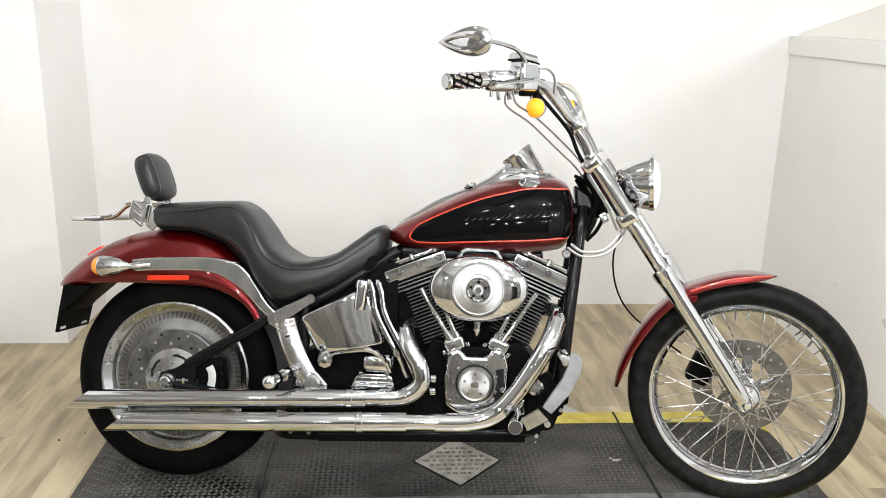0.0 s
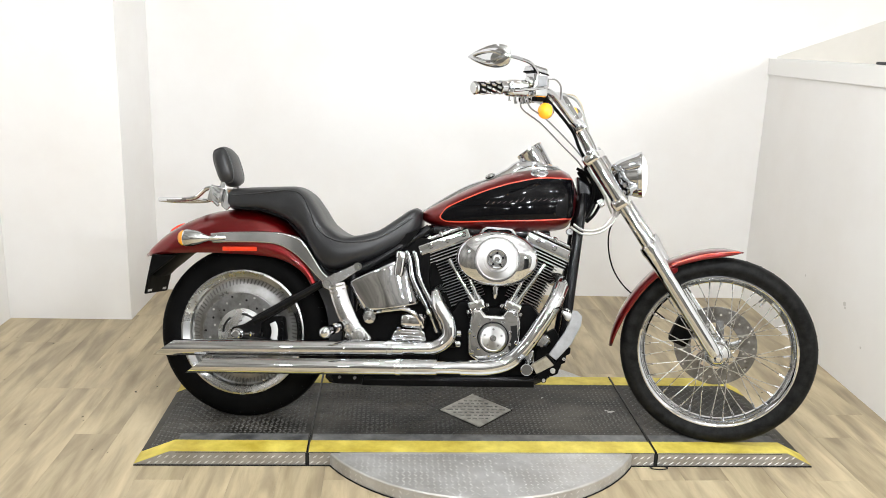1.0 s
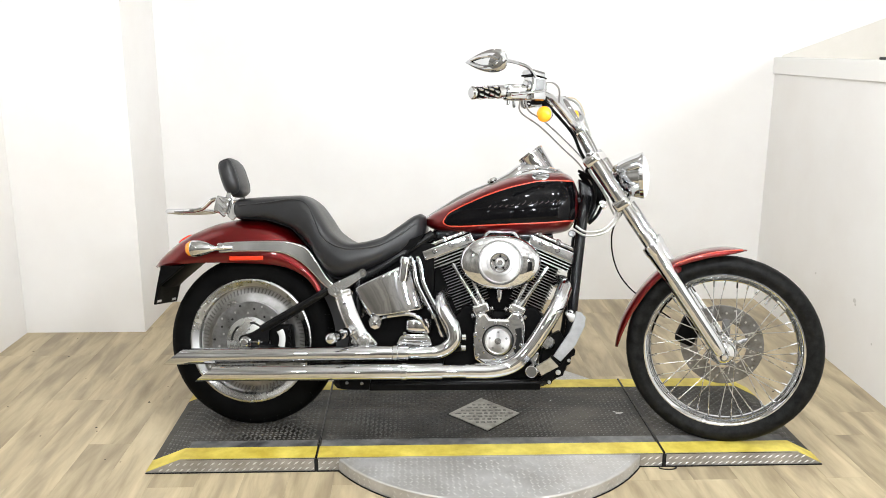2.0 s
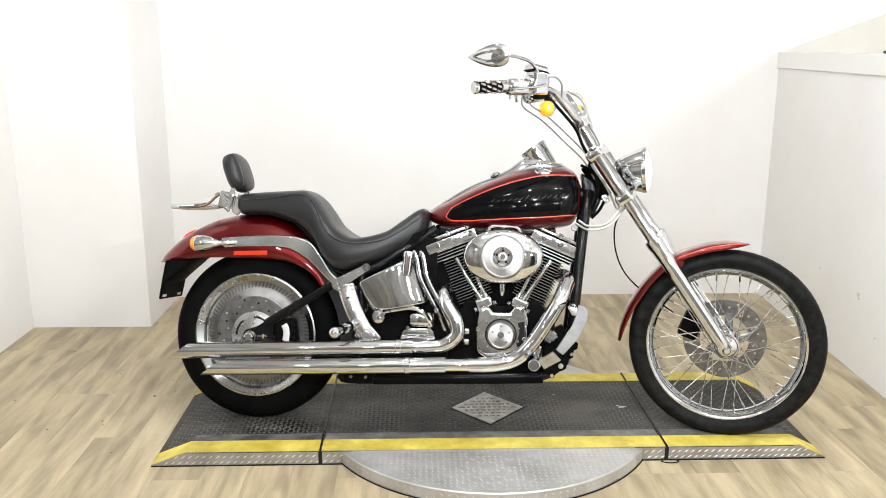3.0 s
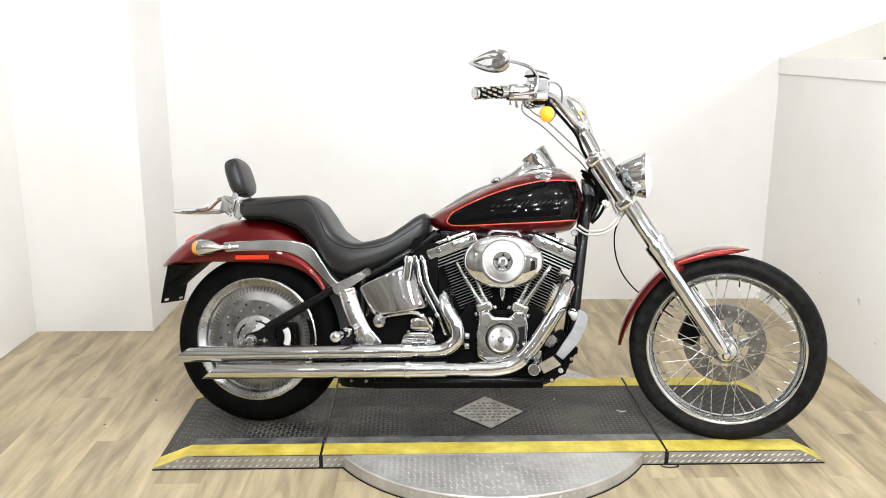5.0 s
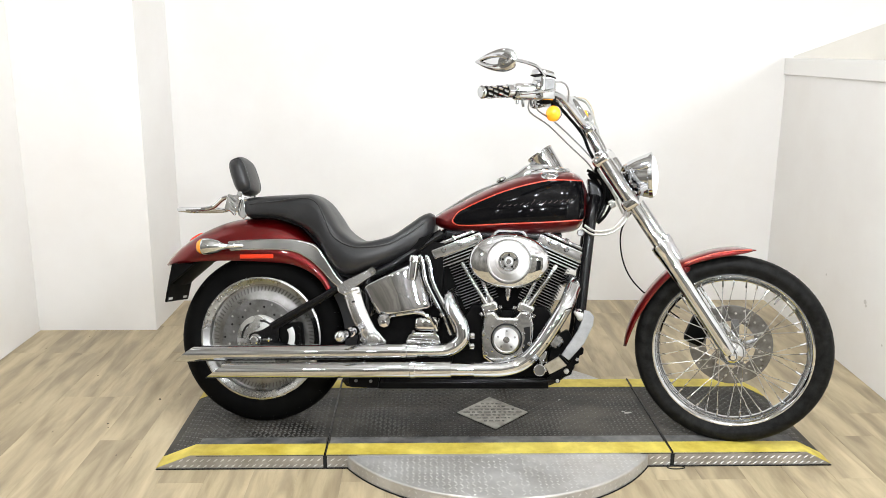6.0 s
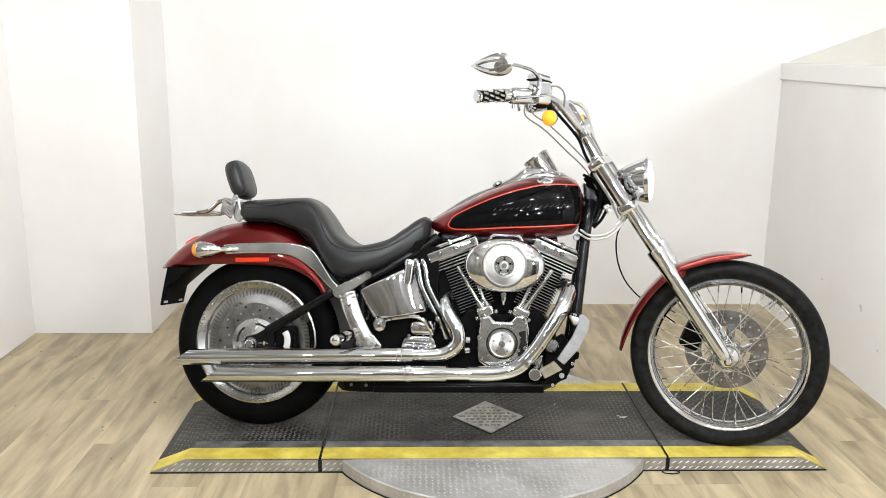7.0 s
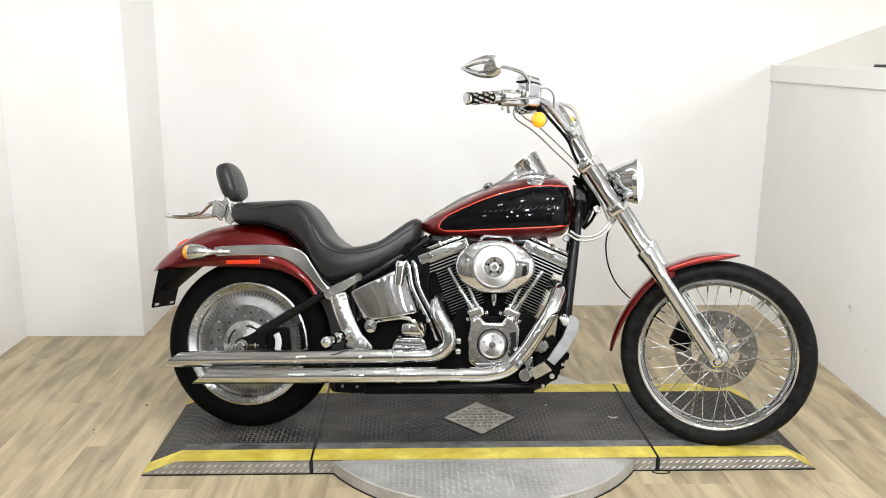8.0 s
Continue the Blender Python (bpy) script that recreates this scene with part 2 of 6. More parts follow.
mix.inputs["Factor"].default_value = 1.0
WOOD.node_tree.links.new(wr.outputs[2], mix.inputs[6])
WOOD.node_tree.links.new(tone.outputs["Color"], mix.inputs[7])
WOOD.node_tree.links.new(mix.outputs[2], WOOD.node_tree.nodes["Principled BSDF"].inputs["Base Color"])
wb = node(WOOD, "ShaderNodeBump", Strength=0.15, Distance=0.002)
wire(WOOD, wn, "Fac", wb, "Height")
wire(WOOD, wb, "Normal", WOOD.node_tree.nodes["Principled BSDF"], "Normal")


# ---------- mesh helpers ----------
def part(name, bm, mat, parent=None, label="", sharp=0.6, m=None):
    """Links a bmesh as one mesh object under a thing or a part."""
    bmesh.ops.recalc_face_normals(bm, faces=bm.faces)
    for f in bm.faces:
        f.smooth = True
    for e in bm.edges:
        if len(e.link_faces) == 2 and e.calc_face_angle(0) > sharp:
            e.smooth = False
    me = bpy.data.meshes.new(name)
    bm.to_mesh(me)
    bm.free()
    me.materials.append(mat)
    ob = new(name, me)
    ob.parent = parent
    if len(me.polygons) > 20:
        w = ob.modifiers.new("even_faces", "WEIGHTED_NORMAL")
        w.mode, w.weight, w.keep_sharp = "FACE_AREA", 50, True
    if m is not None:
        ob.matrix_basis = m
    if label:
        tagged(ob, label)
    return ob


def again(ob, m):
    """Another part on the same mesh, under the same parent."""
    c = new(ob.name, ob.data)
    c.parent = ob.parent
    c.matrix_basis = m
    return c


def thing(name, label, category, m=None, group="", kind=""):
    ob = new(name)
    ob.empty_display_size = 0.1
    if m is not None:
        ob.matrix_world = m
    return tagged(ob, label, category, group, kind)


def box(size, at=(0, 0, 0), bevel=0.0, turn=None, seg=2, bm=None):
    b = bmesh.new()
    bmesh.ops.create_cube(b, size=1)
    bmesh.ops.scale(b, vec=size, verts=b.verts)
    if bevel:
        bmesh.ops.bevel(b, geom=b.edges[:], offset=bevel, segments=seg, profile=0.5, affect="EDGES")
    mm = Matrix.Translation(at) @ (turn if turn is not None else Matrix())
    bmesh.ops.transform(b, matrix=mm, verts=b.verts)
    return joined(bm, b)


def joined(bm, b):
    if bm is None:
        return b
    me = bpy.data.meshes.new("tmp")
    b.to_mesh(me)
    b.free()
    bm.from_mesh(me)
    bpy.data.meshes.remove(me)
    return bm


def axis_matrix(at, axis):
    return Matrix.Translation(at) @ Vector(axis).to_track_quat("Z", "Y").to_matrix().to_4x4()


def lathe(profile, at=(0, 0, 0), axis=(0, 0, 1), seg=32, bm=None):
    """Turns (radius, height) pairs round an axis; radius 0 closes an end."""
    b = bmesh.new()
    rings = []
    for r, h in profile:
        if r <= 1e-6:
            rings.append([b.verts.new((0, 0, h))])
        else:
            rings.append([b.verts.new((r * math.cos(2 * math.pi * k / seg), r * math.sin(2 * math.pi * k / seg), h)) for k in range(seg)])
    for a, c in zip(rings, rings[1:]):
        for k in range(seg):
            j = (k + 1) % seg
            if len(a) == 1 and len(c) == 1:
                continue
            if len(a) == 1:
                b.faces.new((a[0], c[k], c[j]))
            elif len(c) == 1:
                b.faces.new((a[k], a[j], c[0]))
            else:
                b.faces.new((a[k], a[j], c[j], c[k]))
    bmesh.ops.transform(b, matrix=axis_matrix(at, axis), verts=b.verts)
    return joined(bm, b)


def rod(p, q, r, r2=None, seg=20, edge=0.002, bm=None):
    """A round bar from p to q with eased ends."""
    p, q = Vector(p), Vector(q)
    h = (q - p).length
    r2 = r if r2 is None else r2
    e = min(edge, r * 0.4, h * 0.3)
    return lathe([(0, 0), (r - e, 0), (r, e), (r2, h - e), (r2 - e, h), (0, h)], p, q - p, seg, bm)


def smooth_path(pts, n=6):
    pts = [Vector(p) for p in pts]
    out = []
    ext = [2 * pts[0] - pts[1]] + pts + [2 * pts[-1] - pts[-2]]
    for i in range(1, len(ext) - 2):
        a, b, c, d = ext[i - 1:i + 3]
        for k in range(n):
            t = k / n
            out.append(0.5 * (2 * b + (c - a) * t + (2 * a - 5 * b + 4 * c - d) * t * t + (3 * b - a - 3 * c + d) * t ** 3))
    out.append(pts[-1])
    return out


def tube(pts, r, seg=12, n=6, flat=1.0, up=(0, 1, 0), bm=None, taper=None, slash=None):
    """A round (or flattened) tube along a smooth path. flat: width across 'up'; taper: radius factors at the ends; slash: shift of the last ring along its run per height."""
    path = smooth_path(pts, n) if n > 1 else [Vector(p) for p in pts]
    b = bmesh.new()
    rings = []
    up = Vector(up)
    side = None
    for i, p in enumerate(path):
        d = (path[min(i + 1, len(path) - 1)] - path[max(i - 1, 0)]).normalized()
        if side is None:
            side = up - d * up.dot(d)
        else:
            side = side - d * side.dot(d)
        side.normalize()
        other = d.cross(side)
        f = 1.0
        if taper:
            t = i / (len(path) - 1)
            f = taper[0] + (taper[1] - taper[0]) * t
        ring = []
        for k in range(seg):
            a = 2 * math.pi * k / seg
            o = side * math.cos(a) * r * flat * f + other * math.sin(a) * r * f
            if slash and i == len(path) - 1:
                o = o + d * (o.z * slash)
            ring.append(b.verts.new(p + o))
        rings.append(ring)
    for a, c in zip(rings, rings[1:]):
        for k in range(seg):
            b.faces.new((a[k], a[(k + 1) % seg], c[(k + 1) % seg], c[k]))
    b.faces.new(rings[0])
    b.faces.new(rings[-1][::-1])
    return joined(bm, b)


def prism(outline, y0, y1, bevel=0.0, bm=None, seg=2):
    """An outline in x and z pushed out from y0 to y1."""
    b = bmesh.new()
    a = [b.verts.new((x, y0, z)) for x, z in outline]
    c = [b.verts.new((x, y1, z)) for x, z in outline]
    b.faces.new(a)
    b.faces.new(c[::-1])
    for k in range(len(a)):
        j = (k + 1) % len(a)
        b.faces.new((a[k], c[k], c[j], a[j]))
    if bevel:
        bmesh.ops.recalc_face_normals(b, faces=b.faces)
        bmesh.ops.bevel(b, geom=b.edges[:], offset=bevel, segments=seg, profile=0.5, affect="EDGES", clamp_overlap=True)
    return joined(bm, b)


def loft(rings, caps=True, bm=None, closed=True):
    b = bmesh.new()
    vs = [[b.verts.new(p) for p in ring] for ring in rings]
    m = len(vs[0])
    for a, c in zip(vs, vs[1:]):
        for k in range(m if closed else m - 1):
            j = (k + 1) % m
            b.faces.new((a[k], a[j], c[j], c[k]))
    if caps and closed:
        b.faces.new(vs[0])
        b.faces.new(vs[-1][::-1])
    return joined(bm, b)


def lerp(table, x):
    """Smooth value of a table of (x, value) at x."""
    if x <= table[0][0]:
        return table[0][1]
    if x >= table[-1][0]:
        return table[-1][1]
    for i in range(len(table) - 1):
        (x0, v0), (x1, v1) = table[i], table[i + 1]
        if x0 <= x <= x1:
            h = x1 - x0

            def slope(k):
                if k <= 0 or k >= len(table) - 1:
                    return (table[min(k + 1, len(table) - 1)][1] - table[max(k - 1, 0)][1]) / (table[min(k + 1, len(table) - 1)][0] - table[max(k - 1, 0)][0])
                a = (table[k][1] - table[k - 1][1]) / (table[k][0] - table[k - 1][0])
                c = (table[k + 1][1] - table[k][1]) / (table[k + 1][0] - table[k][0])
                return 0.0 if a * c <= 0 else 2 * a * c / (a + c)
            t = (x - x0) / h
            return (2 * t ** 3 - 3 * t * t + 1) * v0 + (t ** 3 - 2 * t * t + t) * h * slope(i) + (3 * t * t - 2 * t ** 3) * v1 + (t ** 3 - t * t) * h * slope(i + 1)


def spow(v, e):
    return math.copysign(abs(v) ** e, v)


def blob(half, at=(0, 0, 0), turn=None, e=0.6, rows=12, seg=24, bm=None):
    """A cushion-like superellipsoid."""
    b = bmesh.new()
    rings = []
    for i in range(1, rows):
        p = -math.pi / 2 + math.pi * i / rows
        rings.append([b.verts.new((half[0] * spow(math.cos(p), e) * spow(math.cos(2 * math.pi * k / seg), e),
                                   half[1] * spow(math.cos(p), e) * spow(math.sin(2 * math.pi * k / seg), e),
                                   half[2] * spow(math.sin(p), e))) for k in range(seg)])
    lo, hi = b.verts.new((0, 0, -half[2])), b.verts.new((0, 0, half[2]))
    for a, c in zip(rings, rings[1:]):
        for k in range(seg):
            b.faces.new((a[k], a[(k + 1) % seg], c[(k + 1) % seg], c[k]))
    for k in range(seg):
        b.faces.new((lo, rings[0][(k + 1) % seg], rings[0][k]))
        b.faces.new((hi, rings[-1][k], rings[-1][(k + 1) % seg]))
    bmesh.ops.transform(b, matrix=Matrix.Translation(at) @ (turn if turn is not None else Matrix()), verts=b.verts)
    return joined(bm, b)


# ---------- the room ----------
def wall(name, x0, x1, y0, y1, z0, z1, label, mat=WALL):
    return tagged(part(name, box((x1 - x0, y1 - y0, z1 - z0), ((x0 + x1) / 2, (y0 + y1) / 2, (z0 + z1) / 2), 0.004), mat), label, "wall", kind="structure")


TOP = 2.8
wall("wall_north", -2.4, 4.2, 1.66, 1.80, -0.02, TOP, "smooth white painted back wall of the display bay")
wall("wall_north_west", -2.4, -1.60, 1.14, 1.66, -0.02, TOP, "white boxed-out wall section beside the back wall")
wall("wall_west", -2.34, -2.19, -0.6, 1.14, -0.02, TOP, "white painted side wall of the display bay")
# unseen stretch, coloured darker than wall_west so the chrome strut reflects grey
wall("wall_south_west", -2.34, -2.19, -5.6, -0.6, -0.02, TOP, "unseen side wall, darkened for the chrome reflections", SHOP)
low_wall = wall("wall_east", 1.71, 1.83, -2.34, 1.665, -0.02, 1.345, "white half-height side wall with a painted cap")
low_wall.matrix_basis = Matrix.Translation((1.748, 1.66, 0)) @ Matrix.Rotation(radians(-2.7), 4, "Z") @ Matrix.Translation((-1.71, -1.66, 0))
tagged(part("wall_cap", box((0.144, 4.0, 0.088), (1.77, -0.34, 1.331), 0.004), TRIM_WHITE, low_wall), "white painted cap board")
for yy, zz, r in ((0.485, 0.345, 0.013), (0.475, 0.33, 0.008), (0.89, 0.36, 0.007), (0.30, 0.21, 0.006)):
    part("scuff_mark", blob((0.0012, r, r * 0.8), (1.7098, yy, zz), None, 0.9, 6, 10), SCUFF, low_wall)
# darker grey-beige wedge laid on the back wall beyond the cap
tagged(part("wall_wedge", prism([(1.78, 1.20), (1.78, 1.385), (4.19, 2.26), (4.19, 1.20)], 1.655, 1.6595, 0.001), GREIGE), "grey-beige wedge with a slanted top edge", "wall panel", kind="structure")
wall("wall_far_east", 4.2, 4.32, -5.6, 1.80, -0.02, TOP, "plain pale wall beyond the half-height wall")
wall("wall_south", -2.4, 1.7, -5.74, -5.6, -0.02, TOP, "unseen back wall, darkened for the chrome reflections", SHOP)
wall("wall_south", 2.8, 4.32, -5.74, -5.6, -0.02, TOP, "unseen back wall, darkened for the chrome reflections", SHOP)
wall("wall_south", 1.7, 2.8, -5.74, -5.6, 2.1, TOP, "unseen wall over an added doorway, darkened for reflections", SHOP)
# unseen dark passage, added to put a dark upright shape into the chrome
wall("doorway_back", 1.5, 3.0, -6.6, -6.5, -0.02, 2.3, "dark back of an unseen passage added for reflections", PASSAGE)
wall("doorway_side", 1.6, 1.7, -6.5, -5.74, -0.02, 2.3, "dark side of an unseen passage added for reflections", PASSAGE)
wall("doorway_side", 2.8, 2.9, -6.5, -5.74, -0.02, 2.3, "dark side of an unseen passage added for reflections", PASSAGE)
tagged(part("ceiling", box((7.9, 8.5, 0.1), (0.45, -2.4, TOP + 0.05)), CEIL), "unseen ceiling, patchy grey for the chrome reflections", "ceiling", kind="structure")

# ---------- the turntable ----------
H = 0.05


def turntable():
    t = thing("motorcycle_turntable", "black tread-plate turntable with yellow edges on a plank floor", "turntable")
    seams = (-0.580, 0.622)
    y0, y1 = -0.332, 0.332
    left = [(-1.158, 0.0), (-1.158, 0.004), (-1.040, H), (seams[0] - 0.004, H), (seams[0] - 0.004, 0.0)]
    right = [(seams[1] + 0.004, 0.0), (seams[1] + 0.004, H), (1.092, H), (1.184, 0.004), (1.184, 0.0)]
    mid = [(seams[0] + 0.004, 0.0), (seams[0] + 0.004, H), (seams[1] - 0.004, H), (seams[1] - 0.004, 0.0)]
    decks = []
    for name, outline in (("ramp_deck", left), ("centre_deck", mid), ("ramp_deck", right)):
        d = part(name, prism(outline, y0, y1), DECK, t)
        decks.append(d)
        for s in (-1, 1):
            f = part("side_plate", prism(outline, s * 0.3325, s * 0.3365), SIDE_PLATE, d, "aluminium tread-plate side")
    # turning disc that shows before and behind the decks
    c, R, zt = (0.017, -0.015), 0.612, 0.047
    part("turning_disc", lathe([(0, zt), (R - 0.004, zt), (R, zt - 0.004), (R, 0.0), (0, 0.0)], (c[0], c[1], 0), (0, 0, 1), 96), PLATE, t, "round aluminium tread-plate disc")
    # dark joints where the plates and the disc meet the floor
    for x0, x1 in ((-1.158, seams[0]), (seams[0], -0.50), (0.535, 1.184)):
        part("base_gap", box((x1 - x0, 0.004, 0.004), ((x0 + x1) / 2, -0.3388, 0.0022), 0.001), DARK_GAP, t)
    part("base_gap", lathe([(R + 0.0005, 0.0002), (R + 0.0035, 0.0002), (R + 0.003, 0.004), (R + 0.0005, 0.004)], (c[0], c[1], 0), (0, 0, 1), 96), DARK_GAP, t)
    for x0, x1 in ((-1.02, seams[0] - 0.006), (seams[0] + 0.006, -0.47), (0.51, seams[1] - 0.006), (seams[1] + 0.006, 1.07)):
        part("edge_gap", box((x1 - x0, 0.0012, 0.0014), ((x0 + x1) / 2, -0.3370, H - 0.0008), 0.0), DARK_GAP, t)
    for x in seams:
        part("joint_gap", box((0.013, 0.004, H - 0.002), (x, -0.3378, H / 2), 0.0), DARK_GAP, t)
    # yellow bands that follow the deck edges
    for s in (-1, 1):
        ya, yb = sorted((s * 0.333, s * 0.252))
        for d, outline in zip(decks, (left, mid, right)):
            top = [p for p in outline if p[1] > 0.001]
            b = bmesh.new()
            lo = [b.verts.new((x, ya, z + 0.0015)) for x, z in top]
            hi = [b.verts.new((x, yb, z + 0.0015)) for x, z in top]
            for k in range(len(top) - 1):
                b.faces.new((lo[k], lo[k + 1], hi[k + 1], hi[k]))
            bmesh.ops.recalc_face_normals(b, faces=b.faces)
            bmesh.ops.solidify(b, geom=b.faces[:], thickness=0.0012)
            part("yellow_band", b, YELLOW, d, "worn yellow painted edge band")
    # smooth grey strip beside the front band
    for x0, x1 in ((-1.03, -0.588), (-0.572, 0.614), (0.63, 1.085)):
        part("worn_strip", box((x1 - x0, 0.05, 0.001), ((x0 + x1) / 2, -0.226, H + 0.0006)), WORN, t, "smooth worn grey strip")
    for x in seams:
        part("seam_rod", rod((x, -0.334, H + 0.001), (x, 0.333, H + 0.001), 0.0045, seg=10), FRAME_BLACK, t, "dark rod along the deck joint")
    ring = [(0.632 + 0.03 * math.cos(a * math.pi / 8), -0.352 + 0.012 * math.sin(a * math.pi / 8), 0.004) for a in range(17)]
    part("pull_ring", tube(ring, 0.002, 6, 2, up=(0, 0, 1)), DARK_GAP, t, "dark wire pull ring")
    for x, y in ((0.262, -0.355), (0.031, -0.357), (0.506, -0.352), (0.261, -0.565), (-0.21, -0.357)):
        part("disc_screw", lathe([(0.006, 0.0003), (0.0055, 0.0018), (0.002, 0.002), (0, 0.0012)], (x, y, zt), (0, 0, 1), 12), PLATE, t)
    for x, y, r, a in ((0.546, -0.004, 0.017, 0.3), (0.531, 0.006, 0.009, -0.6), (0.30, 0.12, 0.007, 1.0)):
        part("scuff_mark", blob((r, r * 0.4, 0.0008), (x, y, H + 0.0006), Matrix.Rotation(a, 4, "Z"), 0.9, 6, 12), PLATE, t)
    # diamond name plate with lettering too small to read
    dp = bmesh.new()
    ring = [dp.verts.new(p) for p in ((0.024, 0.145, H), (0.160, 0, H), (0.024, -0.145, H), (-0.112, 0, H))]
    f = dp.faces.new(ring)
    ex = bmesh.ops.extrude_face_region(dp, geom=[f])
    bmesh.ops.translate(dp, vec=(0, 0, 0.004), verts=[v for v in ex["geom"] if isinstance(v, bmesh.types.BMVert)])
    edge = bmesh.new()
    edge.faces.new([edge.verts.new(p) for p in ((0.024, 0.151, H + 0.001), (0.166, 0, H + 0.001), (0.024, -0.151, H + 0.001), (-0.118, 0, H + 0.001))])
    bmesh.ops.solidify(edge, geom=edge.faces[:], thickness=0.0008)
    part("plate_edge", edge, DARK_GAP, t, "dark line of dirt round the plate")
    name_plate = part("name_plate", dp, NAME_PLATE, t, "diamond-shaped aluminium plate with worn lettering")
    rnd = random.Random(8)
    for yy in (0.078, 0.052, 0.026, 0.0, -0.026, -0.052, -0.078):
        half = (0.145 - abs(yy)) / 0.145 * 0.136 - 0.024
        x = 0.024 - half
        while x < 0.024 + half - 0.008:
            w = min(rnd.uniform(0.008, 0.026), 0.024 + half - x)
            part("lettering_bar", box((w, 0.0095, 0.0014), (x + w / 2, yy, H + 0.0046), 0.0004, seg=1), LETTER, name_plate)
            x += w + rnd.uniform(0.005, 0.010)
    # raised lozenges of the tread
    rnd = random.Random(5)

    def lozenges(spots, size, lift, wide):
        vs, fs = [], []
        for (p, ang, nrm) in spots:
            nrm = Vector(nrm).normalized()
            ux = Vector((1, 0, 0)) - nrm * nrm.x
            ux.normalize()
            uy = nrm.cross(ux)
            a = ux * math.cos(ang) + uy * math.sin(ang)
            c2 = nrm.cross(a)
            k = len(vs)
            P0 = Vector(p)
            vs += [P0 + a * size, P0 + c2 * size * wide, P0 - a * size, P0 - c2 * size * wide, P0 + a * size * 0.45 + nrm * lift, P0 - a * size * 0.45 + nrm * lift]
            fs += [(k, k + 1, k + 4), (k + 1, k + 5, k + 4), (k + 1, k + 2, k + 5), (k + 2, k + 3, k + 5), (k + 3, k + 4, k + 5), (k + 3, k, k + 4)]
        me = bpy.data.meshes.new("tread")
        me.from_pydata([tuple(v) for v in vs], [], fs)
        return me

    def tread(spots, size, lift, wide, mat, parent, label):
        me = lozenges(spots, size, lift, wide)
        me.materials.append(mat)
        ob = new("tread", me)
        ob.parent = parent
        tagged(ob, label, kind="stuff")

    spots = []
    pitch = 0.0172
    for i in range(int(2.3 / pitch)):
        for j in range(int(0.5 / pitch)):
            x, y = -1.14 + i * pitch, -0.2475 + (j + 0.5) * pitch
            if abs(x - seams[0]) < 0.014 or abs(x - seams[1]) < 0.014 or abs(y) > 0.245:
                continue
            if -0.205 > y and -1.03 < x < 1.085:
                continue
            if abs(x - 0.024) / 0.15 + abs(y) / 0.158 < 1:
                continue
            nrm = (0, 0, 1)
            z = H
            if x < -1.04:
                z = 0.004 + (x + 1.158) / 0.118 * 0.046
                nrm = (-0.046, 0, 0.118)
            if x > 1.092:
                z = H - (x - 1.092) / 0.092 * 0.046
                nrm = (0.046, 0, 0.092)
            if z > 0.012:
                # worn low where feet and wheels pass
                wear = 0.62 * math.exp(-((x - 0.42) / 0.19) ** 2) + 0.25 * math.exp(-((y + 0.2) / 0.06) ** 2)
                spots.append(((x, y, z - wear * 0.0020), math.radians(45 if (i + j) % 2 else -45), nrm))
    tread(spots, 0.0100, 0.0024, 0.42, TREAD, t, "raised black lozenges of the deck tread")
    spots = []
    pitch = 0.0195
    for i in range(-32, 33):
        for j in range(-32, 33):
            x, y = c[0] + i * pitch, c[1] + j * pitch
            if math.hypot(x - c[0], y - c[1]) < R - 0.012 and abs(y) > 0.345 and rnd.random() > 0.3 * math.exp(-((x - 0.05) / 0.14) ** 2):
                spots.append(((x, y, zt), math.radians(40 if (i + j) % 2 else -50), (0, 0, 1)))
    for k in range(150):
        a = 2 * math.pi * k / 150
        for zz in (0.012, 0.03):
            x, y = c[0] + R * math.cos(a), c[1] + R * math.sin(a)
            if abs(y) > 0.345:
                spots.append(((x, y, zz), math.radians(45 if (k + int(zz * 100)) % 2 else -45), (math.cos(a), math.sin(a), 0)))
    side_spots = []
    for k in range(100):
        x = -1.13 + k * 0.0235
        for zz, sh in ((0.012, 0.0), (0.033, 0.0118)):
            xx = x + sh
            if -0.5 < xx < 0.54 or xx > 1.15 or zz > (xx + 1.158) * 0.4 or zz > (1.184 - xx) * 0.5:
                continue
            side_spots.append(((xx, -0.3366, zz), math.radians(35), (0, -1, 0)))
    tread(side_spots, 0.0105, 0.0020, 0.26, BRIGHT_TREAD, t, "raised aluminium lozenges of the side plates")
    tread(spots, 0.0080, 0.0012, 0.24, BRIGHT_TREAD, t, "raised aluminium lozenges of the disc")
    return t


turntable()

# ---------- the motorcycle ----------
# x ahead, y to the rider's left, z up from the ground under the rear axle; it leans on its side stand
BIKE = Matrix.Translation((-0.8418, -0.0351, H)) @ Matrix.Rotation(radians(-7.26), 4, "Z") @ Matrix.Rotation(radians(-13.2), 4, "X")
bike = thing("motorcycle", "dark red and black cruiser with chrome engine, standing on a turntable", "motorcycle", BIKE)
RAKE_AXIS = Vector((-math.sin(radians(34)), 0, math.cos(radians(34))))
PIVOT = Vector((1.6176, 0, 0.345))
STEER = Matrix.Translation(PIVOT) @ Matrix.Rotation(radians(-13.3), 4, RAKE_AXIS) @ Matrix.Translation(-PIVOT)


# rear wheel
RW = Vector((0, 0, 0.309))


def tyre_profile(R, w, rim, side):
    """Half-round tyre section from the rim over the tread."""
    out = [(rim, -side)]
    for k in range(13):
        a = math.pi * k / 12
        out.append((R - w * 0.48 + w * 0.48 * math.sin(a) ** 0.8, -w / 2 * spow(math.cos(a), 0.8)))
    out += [(rim, side), (rim - 0.012, side - 0.01), (rim - 0.012, -side + 0.01), (rim, -side)]
    return out


